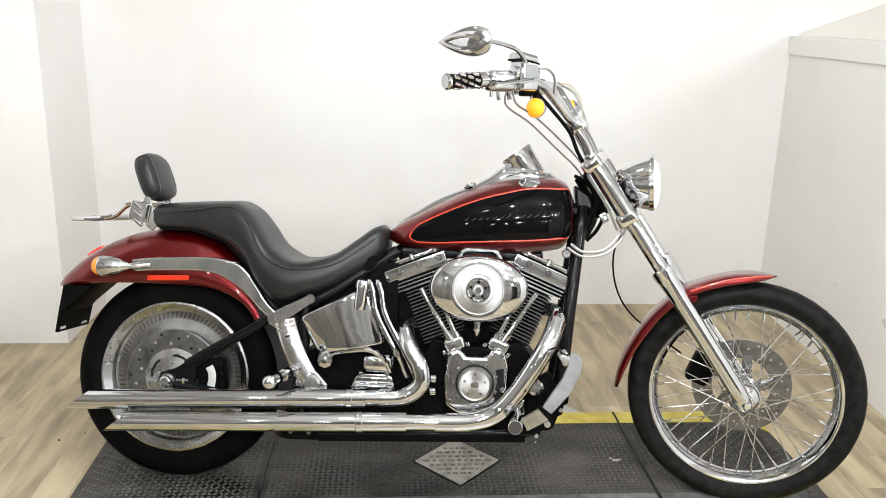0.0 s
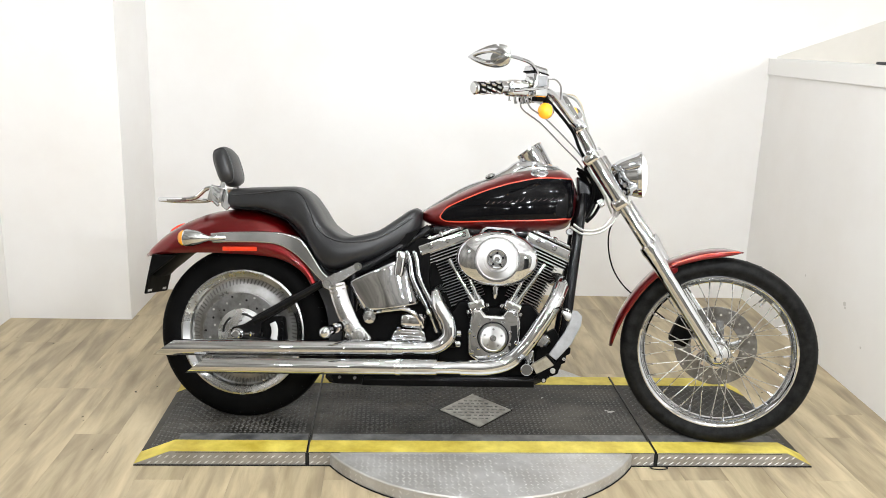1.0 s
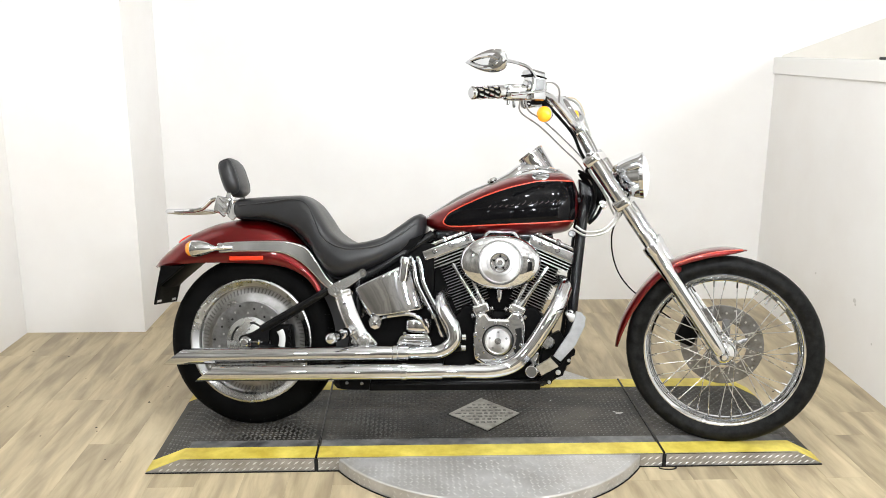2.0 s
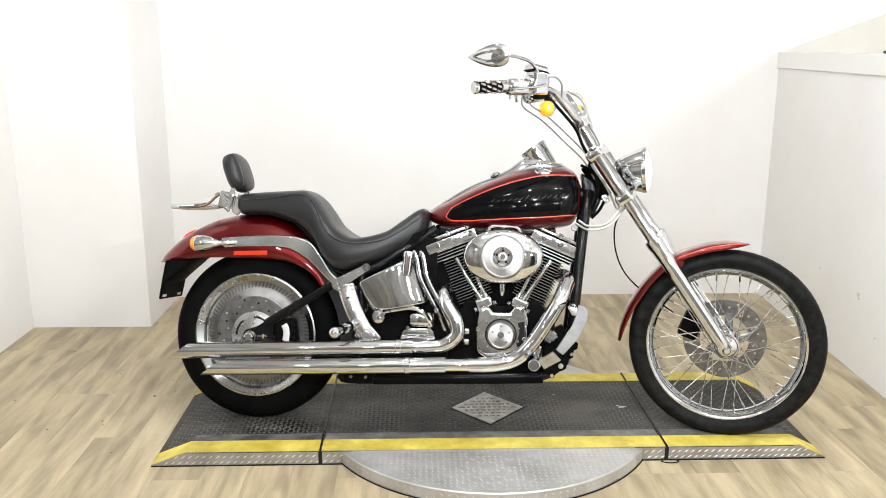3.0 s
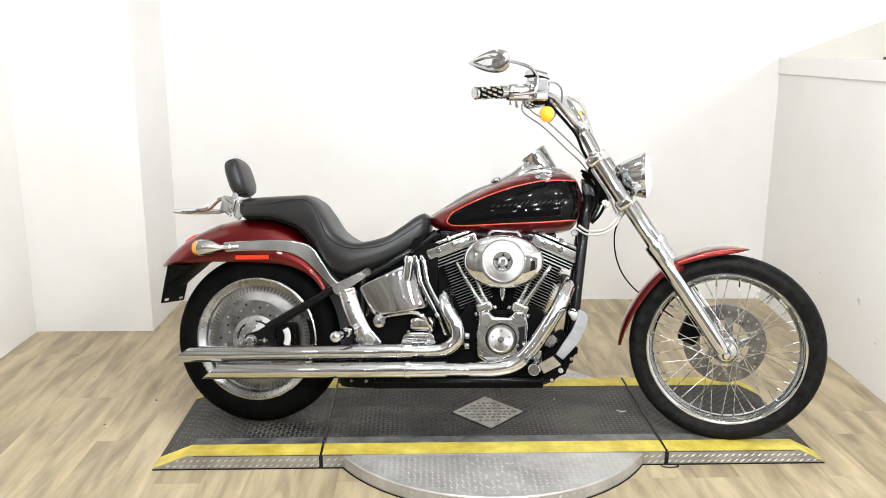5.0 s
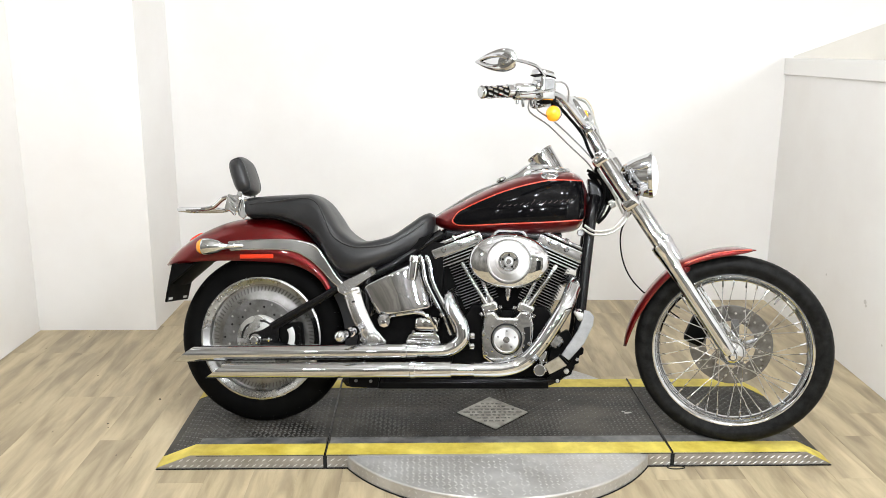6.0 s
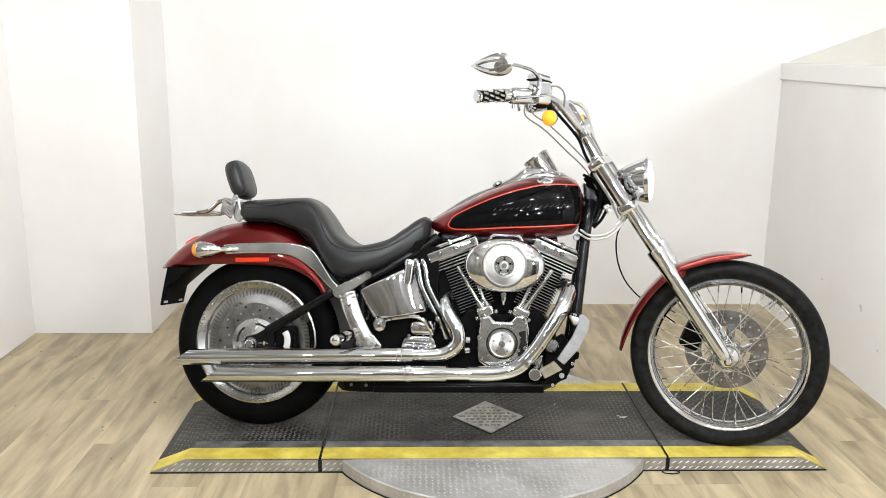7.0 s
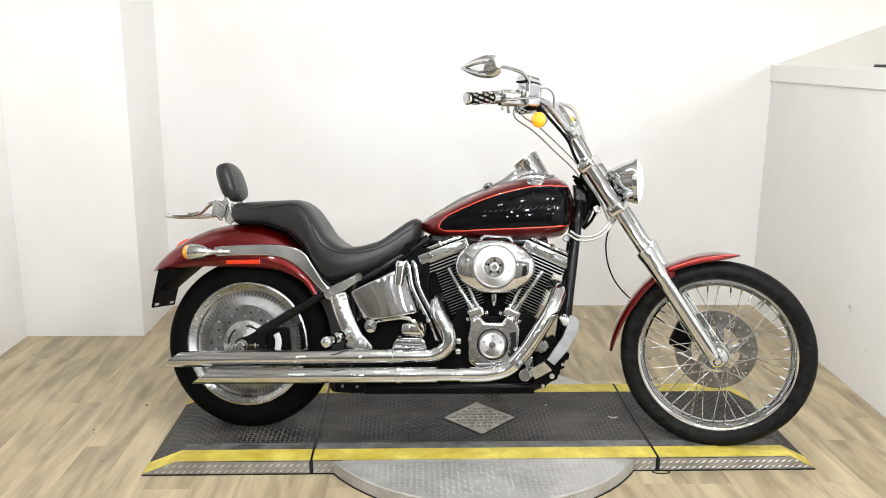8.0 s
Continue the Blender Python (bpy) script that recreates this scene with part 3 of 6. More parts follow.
def rear_wheel():
    hub = part("rear_wheel", lathe([(0, -0.075), (0.035, -0.075), (0.045, -0.05), (0.045, 0.05), (0.035, 0.075), (0, 0.075)], RW, (0, 1, 0)), ALLOY, bike)
    part("tyre", lathe(tyre_profile(0.314, 0.15, 0.224, 0.066), RW, (0, 1, 0), 72), RUBBER, hub, "black road tyre", 1.2)
    part("rim", lathe([(0.226, -0.070), (0.228, -0.066), (0.222, -0.058), (0.205, -0.056), (0.202, -0.040), (0.202, 0.040), (0.205, 0.056), (0.222, 0.058), (0.228, 0.066), (0.226, 0.070), (0.220, 0.0715), (0.213, 0.067), (0.205, 0.061), (0.199, 0.058), (0.199, -0.058), (0.205, -0.061), (0.213, -0.067), (0.220, -0.0715), (0.226, -0.070)], RW, (0, 1, 0), 72), RIM_ALLOY, hub, "polished alloy rim")
    part("wheel_disc", lathe([(0.1995, -0.030), (0.190, -0.026), (0.165, -0.028), (0.120, -0.036), (0.06, -0.046), (0.03, -0.046), (0.03, 0.046), (0.06, 0.046), (0.120, 0.036), (0.165, 0.028), (0.190, 0.026), (0.1995, 0.030)], RW, (0, 1, 0), 72), SPUN, hub, "solid spun alloy wheel disc")
    for s in (-1, 1):
        first = None
        for k in range(36):
            turn = Matrix.Translation(RW) @ Matrix.Rotation(-2 * math.pi * (k + 0.25 * s) / 36, 4, "Y")
            if first is None:
                pts = [Vector((r * math.cos(da), s * y, r * math.sin(da))) for r, y, da in ((0.3098, 0.0255, 0.0), (0.3018, 0.0475, 0.04), (0.2900, 0.0612, 0.06))]
                first = part("tread_groove", tube(pts, 0.0018, 5, 1), DARK_GAP, hub)
                first.matrix_basis = turn
            else:
                again(first, turn)
    b = None
    for k in range(84):
        a = 2 * math.pi * k / 84
        b = box((0.019, 0.0022, 0.0052), RW + Vector((0.182 * math.cos(a), -0.0272, 0.182 * math.sin(a))), 0, Matrix.Rotation(-a + 0.22, 4, "Y"), bm=b)
    part("ribbed_ring", b, SLOT_STEEL, hub, "dark slanted ribs round the wheel disc")
    disc = part("brake_disc", lathe([(0.142, -0.076), (0.144, -0.075), (0.144, -0.071), (0.086, -0.071), (0.086, -0.076), (0.142, -0.076)], RW, (0, 1, 0), 64), DISC_STEEL, hub, "drilled steel brake disc")
    for k in range(30):
        a = 2 * math.pi * k / 30
        r = (0.132, 0.117, 0.102)[k % 3]
        p = RW + Vector((r * math.cos(a), -0.0765, r * math.sin(a)))
        part("drill_hole", lathe([(0.0042, 0), (0.0026, -0.0003), (0, -0.0003)], p, (0, -1, 0), 10), DARK_GAP if k % 2 else PLATE, disc)
    part("disc_carrier", lathe([(0.088, -0.073), (0.086, -0.079), (0.05, -0.083), (0.03, -0.086), (0, -0.086)], RW, (0, 1, 0), 48), ALLOY, hub, "cast disc carrier")
    for a0 in (65, 155, 245, 335):
        arc = [RW + Vector((0.066 * math.cos(radians(a0 + s)), -0.0815, 0.066 * math.sin(radians(a0 + s)))) for s in range(-26, 27, 13)]
        part("slot", tube(arc, 0.004, 8, 3, 0.3), DARK_GAP, disc)
    for k in range(5):
        a = 2 * math.pi * k / 5 + 0.4
        part("bolt", rod(RW + Vector((0.044 * math.cos(a), -0.08, 0.044 * math.sin(a))), RW + Vector((0.044 * math.cos(a), -0.089, 0.044 * math.sin(a))), 0.0055, seg=10), CHROME, hub)


rear_wheel()


def shell(crest, edge, half, n=40, ex=0.75):
    """Half of a mudguard: stations along the crest, sides coming down to the edges."""
    rings = []
    for i in range(n + 1):
        t = i / n
        c = smooth_at(crest, t)
        e = smooth_at(edge, t)
        w = lerp(half, t)
        ring = []
        for k in range(-10, 11):
            a = math.pi / 2 * k / 10
            y = w * spow(math.sin(a), ex)
            f = 1 - abs(math.cos(a)) ** ex
            ring.append((c[0] + (e[0] - c[0]) * f, y, c[1] + (e[1] - c[1]) * f))
        rings.append(ring)
    return loft(rings, closed=False)


def smooth_at(pts, t):
    p = smooth_path([(x, 0, z) for x, z in pts], 12)
    L = [0]
    for a, b in zip(p, p[1:]):
        L.append(L[-1] + (b - a).length)
    s = t * L[-1]
    for i in range(len(p) - 1):
        if L[i + 1] >= s:
            f = (s - L[i]) / max(1e-9, L[i + 1] - L[i])
            v = p[i].lerp(p[i + 1], f)
            return v.x, v.z
    return p[-1].x, p[-1].z


def thicken(ob, d):
    m = ob.modifiers.new("thickness", "SOLIDIFY")
    m.thickness, m.offset = d, -1
    return ob


rear_fender = thicken(part("rear_fender", shell([(-0.392, 0.568), (-0.31, 0.648), (-0.228, 0.701), (-0.122, 0.742), (0.0, 0.755), (0.106, 0.735), (0.19, 0.672), (0.26, 0.57), (0.30, 0.48)],
                                            [(-0.38, 0.563), (-0.24, 0.584), (-0.13, 0.591), (-0.01, 0.592), (0.10, 0.588), (0.155, 0.575), (0.20, 0.553), (0.235, 0.522), (0.26, 0.48)],
                                            [(0, 0.02), (0.06, 0.07), (0.2, 0.1), (0.5, 0.112), (1, 0.112)]), RED, bike, "dark red rear mudguard"), 0.004)
part("tail_lamp", blob((0.034, 0.03, 0.013), (-0.276, 0, 0.670), Matrix.Rotation(radians(-32), 4, "Y"), 0.8), TAIL_RED, rear_fender, "red tail lamp lens")
part("side_reflector", box((0.125, 0.006, 0.016), (-0.01, -0.1145, 0.611), 0.003, Matrix.Rotation(radians(-2.5), 4, "Y")), RED_LENS, rear_fender, "long red side reflector")

for s in (-1, 1):
    y = s * 0.120
    top = [(-0.115, 0.662), (-0.02, 0.672), (0.10, 0.678), (0.168, 0.672), (0.219, 0.652), (0.258, 0.602), (0.30, 0.543), (0.345, 0.515)]
    low = [(0.33, 0.487), (0.285, 0.517), (0.234, 0.568), (0.183, 0.608), (0.114, 0.634), (-0.02, 0.633), (-0.105, 0.627)]
    up = [(p.x, p.z) for p in smooth_path([(x, 0, z) for x, z in top], 4)]
    dn = [(p.x, p.z) for p in smooth_path([(x, 0, z) for x, z in low], 4)]
    strut = part("fender_strut", prism(up + dn, y - 0.014, y + 0.014, 0.0115, seg=5), CHROME, bike, "chrome mudguard strut")
    # bullet-shaped indicator at the end of the strut
    sg = part("rear_indicator", lathe([(0, 0), (0.006, 0), (0.012, 0.012), (0.014, 0.02), (0.022, 0.035), (0.0285, 0.06), (0.030, 0.085), (0.0275, 0.092), (0, 0.092)], (-0.105, s * 0.155, 0.643), (-1, 0, -0.02), 28), CHROME, bike, "chrome bullet indicator")
    part("lens", lathe([(0.0275, 0.0), (0.027, 0.008), (0.020, 0.018), (0.008, 0.023), (0, 0.0235)], (-0.196, s * 0.155, 0.641), (-1, 0, -0.02), 24), AMBER, sg, "amber indicator lens")
    part("indicator_stem", tube([(-0.12, s * 0.152, 0.643), (-0.09, s * 0.148, 0.645), (-0.06, s * 0.130, 0.648)], 0.009, 10, 4), CHROME, sg)
    for px, pz in ((-0.085, 0.648), (0.325, 0.505)):
        part("bolt", rod((px, s * 0.131, pz), (px, s * 0.139, pz), 0.009, seg=14), CHROME, strut)
    # bracket that ties strut, frame and passenger peg
    pa, pb, ra, rb = Vector((0.322, 0, 0.508)), Vector((0.424, 0, 0.571)), 0.021, 0.0115
    tilt = math.atan2(pb.z - pa.z, pb.x - pa.x)
    rim = [(pa.x + ra * math.cos(tilt + math.pi / 2 + math.pi * k / 10), pa.z + ra * math.sin(tilt + math.pi / 2 + math.pi * k / 10)) for k in range(11)]
    rim += [(pb.x + rb * math.cos(tilt - math.pi / 2 + math.pi * k / 10), pb.z + rb * math.sin(tilt - math.pi / 2 + math.pi * k / 10)) for k in range(11)]
    br = part("strut_bracket", prism(rim, s * 0.150 - 0.008, s * 0.150 + 0.008, 0.005, seg=3), PALE_CAST, bike, "chrome frame bracket with two bolts")
    for p in (pa, pb):
        part("bolt", lathe([(0, 0.007), (0.004, 0.007), (0.005, 0.004), (0.0085, 0.004), (0.0095, 0.0), (0.0095, -0.003)], (p.x, s * 0.158, p.z), (0, s, 0), 14), CHROME, br)
        part("bolt_seat", lathe([(0.0145, -0.001), (0.0140, 0.0012), (0.0096, 0.0012)], (p.x, s * 0.158, p.z), (0, s, 0), 18), CHROME, br)
    hg = part("peg_hanger", tube([(0.352, s * 0.155, 0.505), (0.372, s * 0.165, 0.45), (0.400, s * 0.17, 0.39), (0.436, s * 0.17, 0.33)], 0.030, 14, 5, 0.45), PALE_CAST, bike, "curved chrome passenger peg hanger")
    part("hanger_boss", lathe([(0, 0), (0.02, 0), (0.026, 0.006), (0.026, 0.02), (0.02, 0.026), (0, 0.028)], (0.44, s * 0.165, 0.332), (0, s, 0), 20), PALE_CAST, hg)
    part("hanger_foot", prism([(0.392, 0.338), (0.425, 0.372), (0.452, 0.366), (0.486, 0.330), (0.484, 0.316), (0.398, 0.318)], s * 0.172 - 0.009, s * 0.172 + 0.009, 0.006, seg=3), PALE_CAST, hg)
    for px, pz in ((0.402, 0.330), (0.470, 0.328)):
        part("foot_bolt", rod((px, s * 0.178, pz), (px, s * 0.187, pz), 0.008, seg=12), CHROME, hg)
    for k in range(2):
        part("neck_ridge", box((0.058, 0.014, 0.005), (0.351 + 0.006 * k, s * 0.164, 0.497 - 0.013 * k), 0.002, Matrix.Rotation(radians(-22), 4, "Y")), PALE_CAST, hg)
    part("neck_slot", box((0.012, 0.004, 0.005), (0.366, s * 0.1795, 0.464), 0.001, Matrix.Rotation(radians(-22), 4, "Y")), SATIN_BLACK, hg)
    pg = part("passenger_peg", rod((0.405, s * 0.17, 0.375), (0.345, s * 0.275, 0.352), 0.013), CHROME, bike, "folding chrome passenger peg")
    part("peg_tip", blob((0.02, 0.02, 0.02), (0.343, s * 0.278, 0.351), None, 1.0), CHROME, pg)
    for k in range(4):
        a, b2 = Vector((0.405, s * 0.17, 0.375)), Vector((0.345, s * 0.275, 0.352))
        p = a.lerp(b2, 0.2 + 0.18 * k)
        part("peg_ring", rod(p, p.lerp(b2, 0.06), 0.0175, seg=16), SATIN_BLACK if k % 2 else CHROME, pg)

# number plate holder
holder = part("plate_holder", prism([(-0.335, 0.575), (-0.348, 0.50), (-0.358, 0.432), (-0.350, 0.430), (-0.336, 0.50), (-0.25, 0.575)], -0.10, 0.10, 0.003), SATIN_BLACK, bike, "black number plate holder with two slots")
for yy in (-0.072, 0.062):
    part("slot", box((0.004, 0.034, 0.009), (-0.3485, yy, 0.443), 0.001, Matrix.Rotation(radians(8), 4, "Y")), GREY_PAINT, holder)
part("inner_guard", tube([(-0.20, 0, 0.61), (-0.27, 0, 0.565), (-0.335, 0, 0.50)], 0.012, 10, 4, 7.5), SATIN_BLACK, bike)

# seat
SEAT_TOP = [(-0.09, 0.800), (-0.07, 0.825), (-0.005, 0.834), (0.10, 0.842), (0.172, 0.846), (0.216, 0.826), (0.255, 0.782), (0.300, 0.722), (0.369, 0.690), (0.473, 0.706), (0.541, 0.748), (0.589, 0.782), (0.612, 0.789), (0.632, 0.77)]
SEAT_LOW = [(-0.09, 0.77), (-0.05, 0.748), (0.045, 0.747), (0.147, 0.718), (0.215, 0.660), (0.258, 0.590), (0.300, 0.553), (0.335, 0.548), (0.40, 0.567), (0.50, 0.612), (0.60, 0.675), (0.632, 0.72)]
SEAT_HALF = [(-0.09, 0.05), (-0.07, 0.085), (0.0, 0.108), (0.15, 0.125), (0.26, 0.15), (0.36, 0.165), (0.47, 0.15), (0.55, 0.115), (0.61, 0.085), (0.632, 0.05)]


def seat_ring(x, grow=0.0, n=32):
    zt, zl, w = lerp(SEAT_TOP, x), lerp(SEAT_LOW, x), lerp(SEAT_HALF, x)
    dish = 0.018 * math.exp(-((x - 0.39) / 0.1) ** 2)
    ring = []
    for k in range(n):
        a = 2 * math.pi * k / n
        y = (w + grow) * spow(math.cos(a), 0.55)
        s = spow(math.sin(a), 0.6)
        z = (zt + zl) / 2 + ((zt - zl) / 2 + grow) * s
        if s > 0:
            z -= dish * (1 - (y / w) ** 2) * s
            y *= 1 - 0.06 * s
        ring.append((x, y, z))
    return ring


xs = [-0.09 + 0.722 * i / 64 for i in range(65)]
seat = part("seat", loft([seat_ring(x) for x in xs]), LEATHER, bike, "two-up stepped black vinyl seat", 0.9)
for s in (-1, 1):
    line = []
    for x, z in ((-0.05, 0.80), (0.06, 0.812), (0.15, 0.826), (0.205, 0.812), (0.242, 0.757), (0.272, 0.700), (0.315, 0.668), (0.375, 0.655), (0.47, 0.668), (0.54, 0.706), (0.60, 0.752)):
        w = lerp(SEAT_HALF, x)
        zt, zl = lerp(SEAT_TOP, x), lerp(SEAT_LOW, x)
        sn = max(-1, min(1, (z - (zt + zl) / 2) / ((zt - zl) / 2)))
        a = math.asin(abs(sn) ** (1 / 0.6))
        line.append((x, s * (w * math.cos(a) ** 0.55 * (1 - 0.06 * sn) + 0.0005), z))
    part("piping", tube(line, 0.0035, 8, 5), LEATHER, seat, "raised seam")
part("seat_pan", prism([(-0.05, 0.752), (0.05, 0.752), (0.15, 0.722), (0.22, 0.65), (0.262, 0.583), (0.305, 0.548), (0.335, 0.542), (0.40, 0.56), (0.50, 0.606), (0.60, 0.668), (0.63, 0.715), (0.60, 0.70), (0.3, 0.60), (0.1, 0.77)], -0.1, 0.1), SATIN_BLACK, seat)

# backrest and luggage rack
pad = Matrix.Translation((-0.099, 0, 0.907)) @ Matrix.Rotation(radians(-20), 4, "Y")
back = part("backrest", blob((0.034, 0.088, 0.075), (-0.099, 0, 0.907), Matrix.Rotation(radians(-20), 4, "Y"), 0.68, 16, 32), LEATHER, bike, "padded black vinyl passenger backrest", 1.2)
for s in (-1, 1):
    part("seam", tube([pad @ Vector((0.0292 * spow(math.cos(k * math.pi / 12), 0.68), s * 0.063, 0.0645 * spow(math.sin(k * math.pi / 12), 0.68))) for k in range(25)], 0.0022, 6, 2), LEATHER, back)
part("backrest_bar", prism([(-0.075, 0.745), (-0.060, 0.76), (-0.078, 0.825), (-0.084, 0.848), (-0.10, 0.848), (-0.108, 0.825), (-0.095, 0.76)], -0.082, -0.074, 0.003), CHROME, bike, "flat chrome backrest bar")
part("backrest_bar", prism([(-0.075, 0.745), (-0.060, 0.76), (-0.078, 0.825), (-0.084, 0.848), (-0.10, 0.848), (-0.108, 0.825), (-0.095, 0.76)], 0.074, 0.082, 0.003), CHROME, bike)
for s in (-1, 1):
    part("bar_clamp", box((0.055, 0.02, 0.06), (-0.112, s * 0.09, 0.803), 0.007, Matrix.Rotation(radians(12), 4, "Y")), CAST_CHROME, bike)
    for dz in (-0.015, 0.0, 0.015):
        part("clamp_rib", rod((-0.098, s * 0.099, 0.785 + dz * 1.6), (-0.122, s * 0.099, 0.805 + dz * 1.6), 0.006, seg=10), CHROME, bike)
    part("rack_rail", tube([(-0.11, s * 0.085, 0.825), (-0.15, s * 0.085, 0.82), (-0.19, s * 0.083, 0.787), (-0.24, s * 0.08, 0.778), (-0.325, s * 0.06, 0.775), (-0.335, s * 0.02, 0.775), (-0.335, 0, 0.775)], 0.0085, 10, 6), CHROME, bike, "chrome rail of a small luggage rack")
    part("rack_rib", tube([(-0.20, s * 0.03, 0.784), (-0.26, s * 0.03, 0.779), (-0.335, s * 0.025, 0.775)], 0.0065, 8, 4), CHROME, bike)
part("rack_crossbar", rod((-0.205, -0.084, 0.783), (-0.205, 0.084, 0.783), 0.008), CHROME, bike)

# fuel tank
TANK_TOP = [(0.622, 0.768), (0.65, 0.790), (0.70, 0.82), (0.787, 0.868), (0.86, 0.903), (0.953, 0.936), (1.05, 0.951), (1.11, 0.951), (1.15, 0.935), (1.176, 0.885)]
TANK_LOW = [(0.622, 0.752), (0.65, 0.735), (0.70, 0.722), (0.80, 0.716), (0.95, 0.716), (1.08, 0.724), (1.14, 0.738), (1.176, 0.79)]
TANK_HALF = [(0.622, 0.012), (0.65, 0.05), (0.70, 0.083), (0.78, 0.115), (0.88, 0.14), (1.0, 0.155), (1.08, 0.152), (1.13, 0.135), (1.16, 0.105), (1.176, 0.06)]


def tank_y(x, z, grow=0.0):
    zt, zl, w = lerp(TANK_TOP, x), lerp(TANK_LOW, x), lerp(TANK_HALF, x)
    zm = zl + (zt - zl) * 0.40
    h = (zt - zm) if z > zm else (zm - zl)
    sn = max(-1.0, min(1.0, (z - zm) / h))
    e = 0.9 if z > zm else 0.7
    a = math.asin(abs(sn) ** (1 / e))
    return w * math.cos(a) ** e + grow


def tank_ring(x, n=40):
    zt, zl, w = lerp(TANK_TOP, x), lerp(TANK_LOW, x), lerp(TANK_HALF, x)
    zm = zl + (zt - zl) * 0.40
    ring = []
    for k in range(n):
        a = 2 * math.pi * k / n
        sn = math.sin(a)
        e = 0.9 if sn > 0 else 0.7
        h = (zt - zm) if sn > 0 else (zm - zl)
        ring.append((x, w * spow(math.cos(a), e), zm + h * spow(sn, e)))
    return ring


tank = part("fuel_tank", loft([tank_ring(0.622 + 0.554 * i / 60) for i in range(61)]), RED, bike, "dark red fuel tank with black side panels", 0.9)
PANEL_UP = [(0.700, 0.765), (0.712, 0.785), (0.75, 0.808), (0.793, 0.829), (0.87, 0.862), (0.954, 0.889), (1.06, 0.910), (1.16, 0.912)]
PANEL_LOW = [(0.700, 0.755), (0.712, 0.746), (0.75, 0.745), (0.85, 0.751), (0.959, 0.758), (1.05, 0.764), (1.16, 0.775)]
for s in (-1, 1):
    b = bmesh.new()
    rows = []
    for i in range(49):
        x = 0.700 + 0.462 * i / 48
        zu, zl = lerp(PANEL_UP, x), lerp(PANEL_LOW, x)
        rows.append([b.verts.new((x, s * tank_y(x, zl + (zu - zl) * k / 14, 0.0012), zl + (zu - zl) * k / 14)) for k in range(15)])
    for a, c in zip(rows, rows[1:]):
        for k in range(14):
            b.faces.new((a[k], a[k + 1], c[k + 1], c[k]))
    part("side_panel", b, BLACK_PAINT, tank, "gloss black painted tank panel", 1.5)
    line = []
    for i in range(24):
        x = 1.156 - 0.456 * i / 23
        line.append((x, lerp(PANEL_UP, x)))
    for i in range(24):
        x = 0.700 + 0.456 * i / 23
        line.append((x, lerp(PANEL_LOW, x)))
    part("pinstripe", tube([(x, s * tank_y(x, z, 0.0), z) for x, z in line], 0.0034, 8, 2, 0.5), STRIPE, tank, "orange-red pinstripe")
    # faint script that cannot be told, as a run of plain strokes
    for k in range(13):
        x = 0.865 + k * 0.0195
        z = 0.816 + k * 0.0018 + (0.004 if k in (0, 6) else 0)
        hgt = 0.010 if k not in (0, 6) else 0.016
        yb = s * tank_y(x, z, 0.0018)
        part("script_stroke", tube([(x - 0.006, s * tank_y(x, z - hgt / 2, 0.0014), z - hgt / 2), (x + 0.003, s * tank_y(x, z, 0.0014), z), (x + 0.007, s * tank_y(x, z + hgt / 2, 0.0014), z + hgt / 2)], 0.0016, 6, 2, 0.4), SCRIPT_GREY, tank)
part("filler_cap", lathe([(0.03, 0), (0.034, 0.004), (0.034, 0.014), (0.030, 0.02), (0.012, 0.023), (0, 0.0235)], (1.040, -0.078, 0.914), (0, -0.5, 1), 28), CHROME, tank, "chrome filler cap")

# chrome console on the tank with the speedometer pod
CON_TOP = [(0.63, 0.782), (0.70, 0.830), (0.78, 0.878), (0.85, 0.908), (0.92, 0.945), (0.96, 0.975), (1.0, 0.986), (1.05, 0.978), (1.09, 0.966), (1.13, 0.950)]
rings = []
for i in range(41):
    x = 0.63 + 0.49 * i / 40
    zt = lerp(CON_TOP, x)
    zb = lerp(TANK_TOP, x) - 0.03
    w = lerp([(0.63, 0.010), (0.70, 0.022), (0.85, 0.036), (0.96, 0.052), (1.04, 0.062), (1.12, 0.04)], x)
    rings.append([(x, w * spow(math.cos(math.pi * k / 12), 0.7), zb + (zt - zb) * math.sin(math.pi * k / 12) ** 0.7) for k in range(13)])
console = part("tank_console", loft(rings), CHROME, bike, "chrome tank console with speedometer pod", 0.9)
POD_AT, POD_AXIS = (1.005, 0, 1.012), (-0.58, 0, 0.815)
pod = part("speedometer", lathe([(0.040, -0.115), (0.045, -0.07), (0.048, -0.02), (0.049, 0.0), (0.0505, 0.002), (0.0505, 0.008), (0.046, 0.010), (0.045, 0.004), (0, 0.004)], POD_AT, POD_AXIS, 40), CHROME, bike, "round chrome speedometer pod")
part("dial", lathe([(0.0448, 0.0048), (0, 0.0048)], POD_AT, POD_AXIS, 40), SATIN_BLACK, pod)
part("pod_base", lathe([(0.058, -0.108), (0.056, -0.098), (0.046, -0.090)], POD_AT, POD_AXIS, 32), CHROME, pod)
part("ignition_switch", lathe([(0, 0.012), (0.015, 0.012), (0.02, 0.006), (0.02, 0)], (0.868, -0.012, 0.912), (-0.42, 0, 0.9), 20), CHROME, console)

